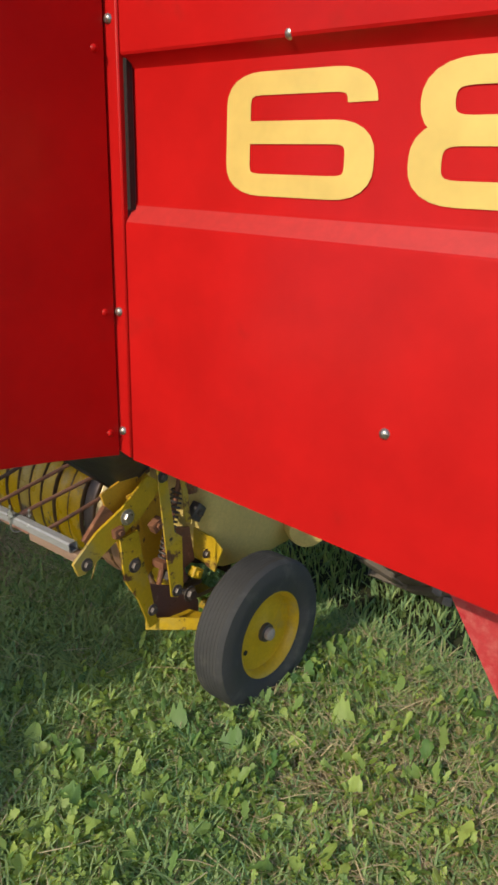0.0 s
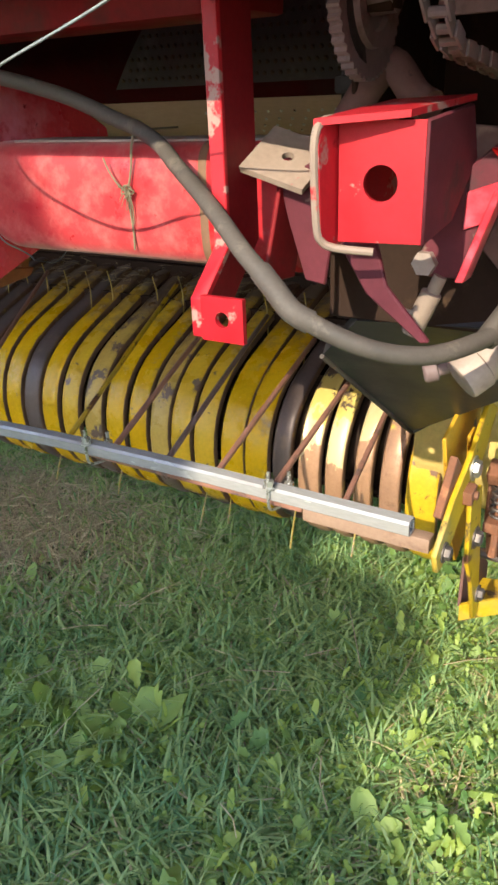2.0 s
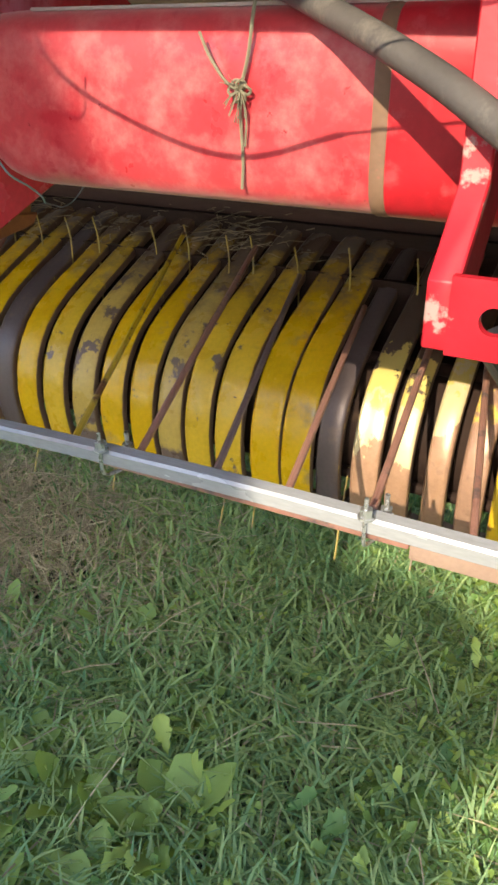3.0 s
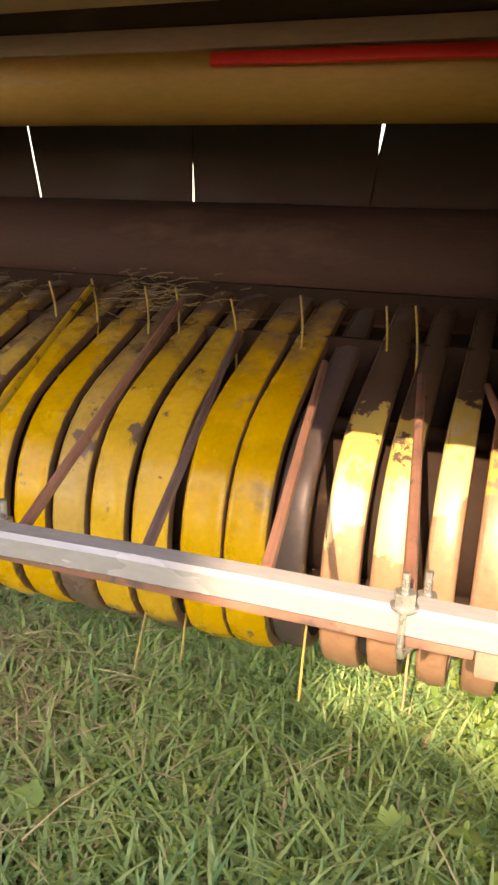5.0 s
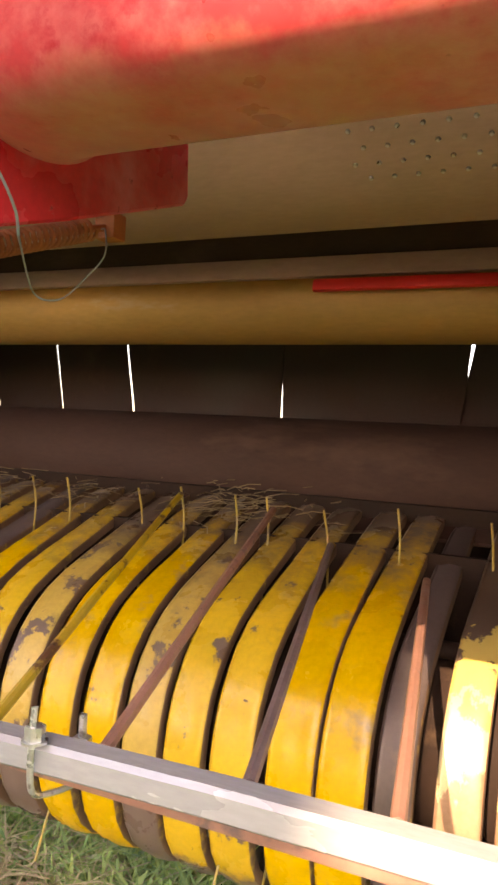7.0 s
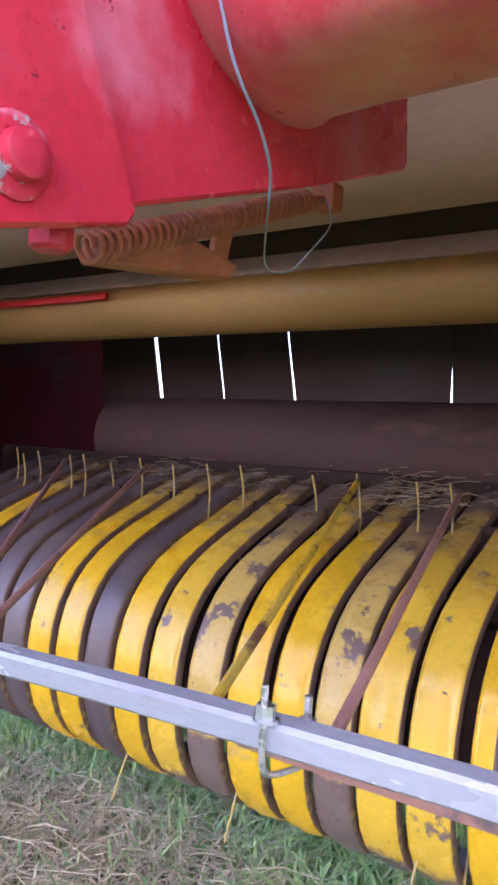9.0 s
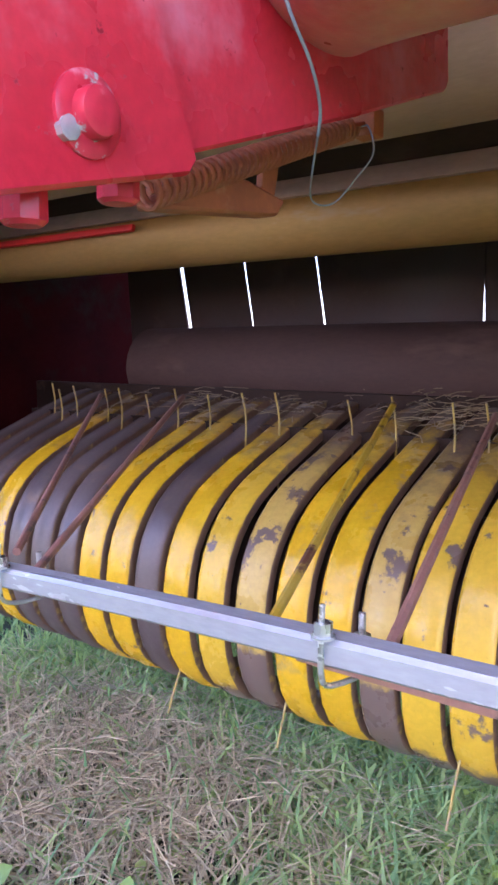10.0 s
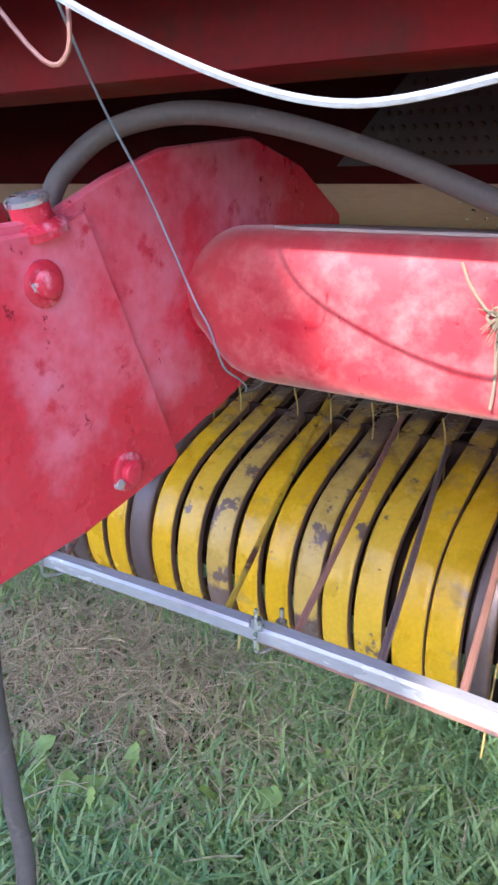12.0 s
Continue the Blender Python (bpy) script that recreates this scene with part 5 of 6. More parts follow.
part("lower_tab", bm, red_bracket, br)

hook = thing("channel_bracket", "red channel bracket with a round hole", "bracket", at=(-1.24, 0.73, 0.98))
bm = bmesh.new()
holed(bm, 0.066, 0.088, 0.0135, pose(-1.237, 0.742, 1.022, 90, 0, 6), 0.005)
part("face", bm, red_bracket, hook)
bm = bmesh.new()
plate(bm, [(0.706, 0.985), (0.701, 1.050), (0.709, 1.064), (0.86, 1.074), (0.86, 0.985), (0.73, 0.972)], "x", -1.277, 0.006, 0.0015)
part("web", bm, red_bracket, hook)
bm = bmesh.new()
sweep(bm, curve_pts([(-1.274, 0.735, 1.068), (-1.274, 0.712, 1.066), (-1.2745, 0.702, 1.050), (-1.2745, 0.706, 0.995), (-1.272, 0.711, 0.981), (-1.262, 0.716, 0.976), (-1.236, 0.726, 0.973)], 4), 0.0032, 8)
part("lip", bm, bracket_dust, hook, "lip with paint worn pale")
# dusty side face, with its shade put into the darker colour
bm = bmesh.new()
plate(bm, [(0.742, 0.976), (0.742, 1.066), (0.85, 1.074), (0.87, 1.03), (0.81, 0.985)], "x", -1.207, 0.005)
part("side", bm, maroon_dim_grime, hook, "dusty maroon side of the channel, darkened for shade")
bm = bmesh.new()
P = [(-1.277, 0.706, 1.064), (-1.212, 0.730, 1.068), (-1.204, 0.86, 1.076), (-1.277, 0.86, 1.074)]
lo = [bm.verts.new(p) for p in P]
hi = [bm.verts.new((x, y, z + 0.005)) for x, y, z in P]
bm.faces.new(lo)
bm.faces.new(hi[::-1])
for k in range(4):
    bm.faces.new((lo[k], hi[k], hi[(k + 1) % 4], lo[(k + 1) % 4]))
part("top", bm, red_bracket, hook)
# this leg too is darkened in colour, as if out of the sun
bm = bmesh.new()
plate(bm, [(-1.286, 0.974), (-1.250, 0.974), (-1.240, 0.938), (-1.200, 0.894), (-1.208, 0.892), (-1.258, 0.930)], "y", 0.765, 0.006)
part("leg", bm, maroon_dim_grime, hook, "tapered red leg")

link = thing("lift_link", "maroon channel link with a pale worn edge", "link", at=(-1.2, 0.85, 0.93))
bm = bmesh.new()
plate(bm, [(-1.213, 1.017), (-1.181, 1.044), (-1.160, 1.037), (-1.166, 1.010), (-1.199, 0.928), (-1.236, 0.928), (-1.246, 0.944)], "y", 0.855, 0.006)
part("web", bm, maroon_dim_grime, link)
bm = bmesh.new()
plate(bm, [(-1.163, 1.026), (-1.170, 1.024), (-1.203, 0.930), (-1.195, 0.930)], "y", 0.832, 0.023, 0.001)
part("flange", bm, red_worn, link, "pinkish worn flange")
bm = bmesh.new()
plate(bm, [(-1.204, 1.004), (-1.174, 1.014), (-1.182, 0.980), (-1.205, 0.972)], "y", 0.851, 0.004, 0.001)
part("wear_pad", bm, red_worn, link)
bm = bmesh.new()
plate(bm, [(-1.186, 1.040), (-1.150, 1.040), (-1.154, 1.022), (-1.168, 1.016), (-1.172, 1.026)], "y", 0.845, 0.01, 0.002)
part("stop", bm, red_gloss, link, "bright red stop block")
bm = bmesh.new()
sweep(bm, [(-1.237, 0.846, 0.941), (-1.237, 0.858, 0.941)], 0.0115, 6)
part("nut", bm, dusty_pale, link)

valve = thing("hydraulic_cylinder", "grey steel cylinder end behind the panel", "cylinder", at=(-1.2, 0.9, 0.8))
bm = bmesh.new()
sweep(bm, [(-1.2100, 0.9035, 0.8140), (-1.2095, 0.9040, 0.8145), (-1.2070, 0.9065, 0.8168), (-1.1950, 0.9180, 0.8275), (-1.1940, 0.9190, 0.8284), (-1.1620, 0.9500, 0.8570)], [0.0195, 0.0222, 0.0235, 0.0235, 0.0215, 0.0215], 28)
part("barrel", bm, dusty_pale, valve, "pale dusty cylinder barrel")
bm = bmesh.new()
sweep(bm, [(-1.250, 0.906, 0.8155), (-1.248, 0.907, 0.816), (-1.238, 0.912, 0.819), (-1.237, 0.9125, 0.8193), (-1.213, 0.925, 0.826)], [0.0095, 0.0115, 0.0115, 0.0075, 0.0075], 16)
part("port", bm, dusty_steel, valve)
bm = bmesh.new()
sweep(bm, [(-1.246, 0.850, 0.874), (-1.229, 0.852, 0.914), (-1.228, 0.852, 0.915), (-1.222, 0.853, 0.930)], [0.010, 0.010, 0.0065, 0.0065], 14)
sweep(bm, [(-1.244, 0.845, 0.893), (-1.256, 0.845, 0.897)], 0.004, 8)
part("rod_end", bm, bracket_dust, valve, "pale tan rod end")
bm = bmesh.new()
sweep(bm, [(-1.172, 0.836, 0.880), (-1.158, 0.868, 0.902), (-1.150, 0.884, 0.928), (-1.148, 0.888, 0.940)], [0.0105, 0.0135, 0.0125, 0.006], 14)
part("fitting", bm, hose_mat, valve, "grey hose end fitting")
bm = bmesh.new()
for pts in ([(-1.150, 0.95, 0.898), (-1.142, 0.94, 0.912), (-1.13, 0.94, 0.906), (-1.128, 0.95, 0.89)], [(-1.160, 0.95, 0.915), (-1.15, 0.94, 0.905), (-1.145, 0.93, 0.898)]):
    sweep(bm, curve_pts(pts, 4), 0.005, 10)
part("elbow", bm, steel, valve, "bright steel elbow fitting")
bm = bmesh.new()
sweep(bm, [(-1.186, 0.955, 0.850), (-1.146, 0.955, 0.903)], 0.010, 12)
part("sleeve", bm, sleeve_blue, valve, "dull blue hose sleeve")

gear = thing("chute_shield", "black sheet shield under the drive", "shield", at=(-1.3, 1.0, 0.7))
bm = bmesh.new()
corners = [Vector(p) for p in ((-1.446, 1.063, 0.761), (-1.403, 1.323, 0.552), (-1.252, 1.275, 0.675), (-1.10, 1.05, 0.80), (-1.12, 0.96, 0.86), (-1.36, 0.98, 0.84))]
lo = [bm.verts.new(p) for p in corners]
hi = [bm.verts.new(p + Vector((0.0, 0.010, 0.013))) for p in corners]
bm.faces.new(lo)
bm.faces.new(hi[::-1])
for k in range(6):
    bm.faces.new((lo[k], hi[k], hi[(k + 1) % 6], lo[(k + 1) % 6]))
part("sheet", bm, shield_mat, gear)
# near-black box added so that the space behind the sheet stays dark
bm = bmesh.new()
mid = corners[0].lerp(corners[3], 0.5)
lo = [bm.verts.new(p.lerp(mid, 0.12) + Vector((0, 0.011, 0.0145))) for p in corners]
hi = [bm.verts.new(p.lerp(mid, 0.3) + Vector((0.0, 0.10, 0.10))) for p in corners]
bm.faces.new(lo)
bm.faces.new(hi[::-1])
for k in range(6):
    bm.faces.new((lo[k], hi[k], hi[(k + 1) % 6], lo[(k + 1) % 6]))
part("housing", bm, drum_dark, gear, "black box added for the dark behind the shield")
# black sheet put where only darkness shows above the shield
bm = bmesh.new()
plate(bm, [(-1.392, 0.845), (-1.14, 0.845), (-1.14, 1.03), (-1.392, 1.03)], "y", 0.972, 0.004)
part("skirt", bm, drum_dark, gear, "black sheet added for the darkness under the drive")
bm = bmesh.new()
sweep(bm, [(-1.446, 1.062, 0.760), (-1.403, 1.322, 0.551), (-1.252, 1.274, 0.674)], 0.004, 8)
part("edge_bead", bm, steel_dark, gear)


def sprocket(bm, at, r, teeth, w=0.012):
    x, y, z = at
    out = []
    for k in range(teeth * 4):
        rr = r if k % 4 in (0, 1) else r - 0.003
        a = math.tau * k / (teeth * 4)
        out.append((y + rr * math.cos(a), z + rr * math.sin(a)))
    plate(bm, out, "x", x - w / 2, w, 0)
    return bm


drive = thing("chain_drive", "greasy sprockets and roller chain behind the panel", "chain drive", at=(-1.3, 0.95, 1.1))
for (x, y, z), r, t in [((-1.318, 0.888, 1.162), 0.068, 44), ((-1.12, 0.98, 1.06), 0.05, 20)]:
    bm = bmesh.new()
    sprocket(bm, (x, y, z), r, t)
    sp = part("sprocket", bm, dusty_steel, drive)
    bm = bmesh.new()
    lathe(bm, [(0.006, r * 0.62), (0.012, r * 0.6), (0.012, r * 0.42), (0.007, r * 0.4)], (x, y, z), "x", 32)
    lathe(bm, [(-0.01, 0.0), (-0.01, r * 0.25), (0.03, r * 0.22), (0.03, 0.0)], (x, y, z), "x", 16)
    part("boss", bm, dusty_steel, sp)
    bm = bmesh.new()
    crescent = [(y + r * 0.80 * math.cos(radians(q)), z + r * 0.80 * math.sin(radians(q))) for q in range(110, 261, 15)]
    crescent += [(y + r * 0.60 * math.cos(radians(q)), z + r * 0.60 * math.sin(radians(q))) for q in range(250, 119, -15)]
    plate(bm, crescent, "x", x + 0.0055, 0.001, 0)
    part("slot", bm, gasket, sp)
    bm = bmesh.new()
    box(bm, (x + 0.006, y - r * 0.2, z - r * 0.2), (x + 0.03, y + r * 0.2, z + r * 0.2), 0.002)
    part("key_end", bm, drum_dark, sp)


def chain_link(wide):
    bm = bmesh.new()
    for s in (-1, 1):
        xx = s * (0.0085 if wide else 0.006)
        box(bm, (xx - 0.0012, -0.0095, -0.0058), (xx + 0.0012, 0.0095, 0.0058), 0.001)
    sweep(bm, [(-0.007, 0.006, 0), (0.007, 0.006, 0)], 0.004, 8)
    return mesh_of("chain_link", bm, dusty_steel)


links = (chain_link(False), chain_link(True))
lower = [Vector((-1.20, 0.80 + 0.090 * math.cos(radians(q)), 1.20 + 0.090 * math.sin(radians(q)))) for q in range(150, 272, 10)]
lower += [lower[-1] + Vector((0, 0.0157 * k, -0.0016 * k)) for k in range(1, 22)]
for k, (p, q) in enumerate(zip(lower, lower[1:])):
    d = q - p
    ob = new("chain_link", links[k % 2])
    ob.parent, ob.matrix_parent_inverse = drive, drive.matrix_basis.inverted()
    ob.matrix_basis = Matrix.Translation((p + q) / 2) @ Matrix.Rotation(math.atan2(d.z, d.y), 4, "X")
def frame_bars(bm, x0, x1, z0, z1, y, t):
    """A flat bearing bracket with two square windows."""
    xs = [x0, x0 + 0.28 * (x1 - x0), x0 + 0.50 * (x1 - x0), x0 + 0.58 * (x1 - x0), x0 + 0.74 * (x1 - x0), x1]
    for a, b, c, d in ((x0, x1, z1 - 0.011, z1), (x0, x1, z0, z0 + 0.011), (x0, x0 + 0.006, z0 + 0.011, z1 - 0.011), (xs[2], xs[3], z0 + 0.011, z1 - 0.011), (xs[4], x1, z0 + 0.011, z1 - 0.011)):
        box(bm, (a, y, c), (b, y + t, d), 0.001)


bm = bmesh.new()
frame_bars(bm, -1.249, -1.174, 1.141, 1.183, 0.880, 0.008)
part("bearing_bracket", bm, dusty_steel, drive, "dusty bracket with two square windows")
bm = bmesh.new()
box(bm, (-1.247, 0.888, 1.155), (-1.225, 0.96, 1.169), 0.002)
part("bearing_arm", bm, dusty_steel, drive)
bm = bmesh.new()
plate(bm, [(-1.239, 1.054), (-1.194, 1.050), (-1.165, 1.044), (-1.132, 0.955), (-1.128, 0.890), (-1.185, 0.905), (-1.225, 0.946), (-1.232, 1.0)], "y", 0.958, 0.006)
part("guard_plate", bm, rust_dust, drive, "reddish brown dusty sheet guard")
for x, z, l in ((-1.171, 0.972, 0.006), (-1.158, 0.930, 0.004), (-1.150, 0.99, 0.003)):
    bm = bmesh.new()
    box(bm, (x - 0.0015, 0.9565, z - l), (x + 0.0015, 0.9578, z + l), 0, Matrix.Rotation(0.5, 4, "Y"))
    part("scratch", bm, dusty_pale, drive, "pale scratch in the dust")
bm = bmesh.new()
outer = [(-1.176 + 0.030 * math.cos(radians(q)), 1.140 + 0.040 * math.sin(radians(q))) for q in range(0, 181, 15)]
inner = [(-1.175 + 0.017 * math.cos(radians(q)), 1.136 + 0.026 * math.sin(radians(q))) for q in range(180, -1, -15)]
plate(bm, [(-1.146, 1.09)] + outer + [(-1.206, 1.09), (-1.192, 1.09)] + inner + [(-1.158, 1.09)], "y", 0.930, 0.008, 0)
plate(bm, [(-1.146, 1.09), (-1.10, 1.085), (-1.10, 1.24), (-1.15, 1.24), (-1.158, 1.178), (-1.147, 1.16)], "y", 0.932, 0.006, 0)
part("arch_guard", bm, maroon_dim_grime, drive, "grimy maroon arched guard")
bm = bmesh.new()
sweep(bm, curve_pts([(-1.36, 0.93, 1.05), (-1.34, 0.95, 1.09), (-1.32, 0.96, 1.11), (-1.29, 0.95, 1.08), (-1.27, 0.94, 1.07)], 5), 0.016, 10)
part("clod", bm, rust_dust, drive, "clod of dirt and chaff")
bm = bmesh.new()
plate(bm, [(-1.408, 1.05), (-1.345, 1.06), (-1.345, 1.30), (-1.408, 1.30)], "y", 1.03, 0.005)
for k in range(5):
    box(bm, (-1.405, 1.005, 1.085 + 0.042 * k), (-1.350, 1.031, 1.103 + 0.042 * k), 0.004)
part("rib_cover", bm, gasket, drive, "black grimy ribbed cover")
# dark backing added behind the drive in place of deep shade
bm = bmesh.new()
plate(bm, [(0.93, 1.0), (1.2, 0.96), (1.2, 1.3), (0.93, 1.3)], "x", -1.35, 0.006)
plate(bm, [(-1.345, 0.9), (-1.06, 0.9), (-1.06, 1.6), (-1.345, 1.6)], "y", 1.2, 0.006)
part("back_sheet", bm, drum_dark, drive)

# ---- hose ----
bm = bmesh.new()
hpts = curve_pts([(-1.955, 0.752, 0.93), (-1.942, 0.762, 1.01), (-1.935, 0.775, 1.068), (-1.925, 0.789, 1.094), (-1.90, 0.812, 1.119), (-1.84, 0.826, 1.129), (-1.767, 0.84, 1.120), (-1.69, 0.876, 1.096), (-1.617, 0.884, 1.068), (-1.58, 0.878, 1.057), (-1.54, 0.862, 1.042), (-1.49, 0.822, 1.025),
                  (-1.44, 0.788, 1.005), (-1.40, 0.762, 0.985), (-1.36, 0.736, 0.963), (-1.33, 0.723, 0.945), (-1.299, 0.712, 0.923), (-1.245, 0.735, 0.893), (-1.204, 0.774, 0.880), (-1.172, 0.83, 0.883), (-1.16, 0.868, 0.895)], 7)
sweep(bm, hpts, 0.0085, 14)
hose = solid("hydraulic_hose", bm, hose_mat, "grey dusty hydraulic hose looping over the tube", "hose")
bm = bmesh.new()
sweep(bm, curve_pts([(-1.338, 0.727, 0.950), (-1.32, 0.719, 0.938), (-1.30, 0.712, 0.923), (-1.285, 0.717, 0.914)], 3), 0.0102, 12)
c = part("tape_wrap", bm, hose_mat, hose)

# ---- springs and links under the tongue ----
spr = thing("tension_spring", "rusty coil spring with link under the tongue", "spring", at=(-1.97, 0.95, 0.85))
bm = bmesh.new()
sweep(bm, coil((-1.944, 0.885, 0.830), (-1.949, 1.125, 0.921), 0.0082, 36, 10), 0.0018, 6)
part("coil", bm, rust_orange, spr)
bm = bmesh.new()
sweep(bm, [(-1.947, 1.11, 0.916), (-1.945, 1.15, 0.93)], 0.003, 8)
box(bm, (-1.955, 1.14, 0.918), (-1.935, 1.158, 0.940), 0.002)
part("hook", bm, rust_orange, spr)
bm = bmesh.new()
plate(bm, [(0.90, 0.826), (1.02, 0.838), (1.03, 0.85), (0.95, 0.862), (0.90, 0.836)], "x", -1.965, 0.02, 0.002)
plate(bm, [(1.005, 0.845), (1.02, 0.845), (1.03, 0.885), (1.01, 0.885)], "x", -1.955, 0.006, 0.001)
part("link", bm, rust_orange, spr, "rusty link bar")

# ---- twine ----


def twine(pts, r, mt, label, n=8):
    bm = bmesh.new()
    sweep(bm, curve_pts(pts, n), r, 6)
    return solid("twine", bm, mt, label, "twine")


twine([(-1.52, 0.64, 1.115), (-1.60, 0.625, 1.105), (-1.68, 0.61, 1.13), (-1.76, 0.60, 1.175), (-1.80, 0.597, 1.24)], 0.0019, twine_mat, "thick pale twine sagging under the hood", 10)
twine([(-1.33, 0.60, 1.197), (-1.335, 0.605, 1.17), (-1.37, 0.615, 1.15), (-1.52, 0.64, 1.115)], 0.0011, twine_mat, "thin twine hanging from the hood", 8)
twine([(-1.80, 0.60, 1.30), (-1.835, 0.703, 1.181), (-1.868, 0.77, 1.13), (-1.880, 0.825, 1.075), (-1.876, 0.862, 1.01), (-1.870, 0.874, 0.98), (-1.862, 0.884, 0.955), (-1.862, 0.904, 0.918), (-1.868, 0.938, 0.898), (-1.878, 0.964, 0.884), (-1.889, 0.98, 0.874)],
      0.0010, twine_blue, "blue twine hanging down the tongue plate", 6)
twine([(-1.889, 0.98, 0.874), (-1.915, 1.016, 0.864), (-1.937, 1.049, 0.855), (-1.937, 1.062, 0.851), (-1.934, 1.08, 0.856), (-1.926, 1.095, 0.874), (-1.917, 1.105, 0.893), (-1.930, 1.122, 0.918), (-1.944, 1.135, 0.924)], 0.0007, twine_mat, "loose twine end tied to the spring")
twine([(-1.80, 0.62, 1.17), (-1.757, 0.62, 1.132), (-1.739, 0.62, 1.134), (-1.735, 0.618, 1.16)], 0.0012, rod_pink, "pink cord end under the hood", 4)
bm = bmesh.new()
sweep(bm, curve_pts([(-1.91, 0.66, 0.80), (-1.903, 0.65, 0.70), (-1.895, 0.65, 0.60), (-1.888, 0.65, 0.50), (-1.89, 0.62, 0.35), (-1.90, 0.56, 0.2), (-1.95, 0.45, 0.04), (-2.1, 0.30, 0.012)], 6), 0.0085, 12)
solid("drain_hose", bm, hose_mat, "dark hose hanging from the tongue to the grass", "hose")

disc = thing("twine_disc", "white plastic twine tension disc with a pin", "disc", at=(-1.21, 0.57, 1.238))
bm = bmesh.new()
sweep(bm, [(-1.215, 0.594, 1.239), (-1.2145, 0.588, 1.239), (-1.2135, 0.572, 1.239), (-1.213, 0.568, 1.239)], [0.020, 0.028, 0.028, 0.024], 28)
part("plate", bm, plastic_white, disc)
bm = bmesh.new()
sweep(bm, [(-1.215, 0.60, 1.239), (-1.212, 0.558, 1.239)], 0.005, 8)
sweep(bm, [(-1.212, 0.561, 1.216), (-1.212, 0.561, 1.263)], 0.0022, 6)
part("pin", bm, steel_dark, disc)
spool = thing("twine_guide", "white plastic twine guide spool on a peg", "spool", at=(-1.05, 0.56, 1.28))
bm = bmesh.new()
lathe(bm, [(-0.022, 0.009), (-0.022, 0.018), (-0.010, 0.019), (-0.007, 0.0183), (0.010, 0.0183), (0.022, 0.019), (0.024, 0.017), (0.024, 0.010), (-0.022, 0.009)], (-1.035, 0.560, 1.281), "x", 28)
part("spool", bm, plastic_white, spool)
bm = bmesh.new()
sweep(bm, [(-1.062, 0.560, 1.281), (-1.008, 0.560, 1.281)], 0.0055, 8)
sweep(bm, [(-1.062, 0.560, 1.281), (-1.062, 0.60, 1.281)], 0.0055, 8)
part("pin", bm, steel_dark, spool)
peg = thing("peg", "white plastic bolt cap on the hood", "peg", at=(-1.017, 0.59, 1.248))
bm = bmesh.new()
sweep(bm, [(-1.017, 0.598, 1.248), (-1.017, 0.583, 1.248), (-1.017, 0.580, 1.248)], [0.008, 0.008, 0.0055], 14)
part("cap", bm, plastic_white, peg)
twine([(-1.03, 0.545, 1.30), (-1.025, 0.54, 1.34), (-1.02, 0.55, 1.42), (-1.02, 0.56, 1.55)], 0.0022, twine_mat, "white twine running up from the guide spool")
twine([(-1.21, 0.556, 1.262), (-1.15, 0.55, 1.262), (-1.09, 0.545, 1.274), (-1.06, 0.535, 1.292)], 0.0016, twine_mat, "white twine between disc and guide spool")

# ---- grass, straw and weeds ----
rng = np.random.default_rng(5)


def blades(name, n, region, height, width, material, label, lean=0.5, keep=None, flat=0.0):
    """Many curved blades of three quads each, as one mesh."""
    x0, x1, y0, y1 = region
    p = np.column_stack([rng.uniform(x0, x1, n), rng.uniform(y0, y1, n)])
    if keep is not None:
        p = p[keep(p[:, 0], p[:, 1])]
    n = len(p)
    h = height * rng.uniform(0.45, 1.25, n)
    w = width * rng.uniform(0.6, 1.4, n)
    a = rng.uniform(0, math.tau, n)
    l = lean * rng.uniform(0.15, 1.3, n) * h
    d = np.column_stack([np.cos(a), np.sin(a)])
    s = np.column_stack([-np.sin(a), np.cos(a)])
    vs = np.empty((n, 7, 3))
    for k, (t, ww) in enumerate(((0, 0.8), (0.4, 1.0), (0.75, 0.7), (1.0, 0.0))):
        c = p + d * (l * t ** 1.8)[:, None]
        z = h * (t - 0.25 * lean * t * t) * (1 - flat) + flat * 0.02 * (1 + 2 * rng.random(n)) + 0.004
        if k < 3:
            vs[:, 2 * k, :2], vs[:, 2 * k + 1, :2] = c + s * (w * ww / 2)[:, None], c - s * (w * ww / 2)[:, None]
            vs[:, 2 * k, 2] = vs[:, 2 * k + 1, 2] = z if k else -0.005
        else:
            vs[:, 6, :2], vs[:, 6, 2] = c, z
    base = (np.arange(n) * 7)[:, None]
    quads = np.concatenate([base + [0, 1, 3, 2], base + [2, 3, 5, 4]])
    tris = base + [4, 5, 6]
    me = bpy.data.meshes.new(name)
    me.vertices.add(n * 7)
    me.vertices.foreach_set("co", vs.ravel())
    loops = np.concatenate([quads.ravel(), tris.ravel()])
    me.loops.add(len(loops))
    me.loops.foreach_set("vertex_index", loops.astype(np.int32))
    me.polygons.add(len(quads) + len(tris))
    starts = np.concatenate([np.arange(len(quads)) * 4, len(quads) * 4 + np.arange(len(tris)) * 3])
    me.polygons.foreach_set("loop_start", starts.astype(np.int32))
    me.update()
    me.validate()
    me.materials.append(material)
    return tagged(new(name, me), label, name.split("_")[0], kind="stuff")


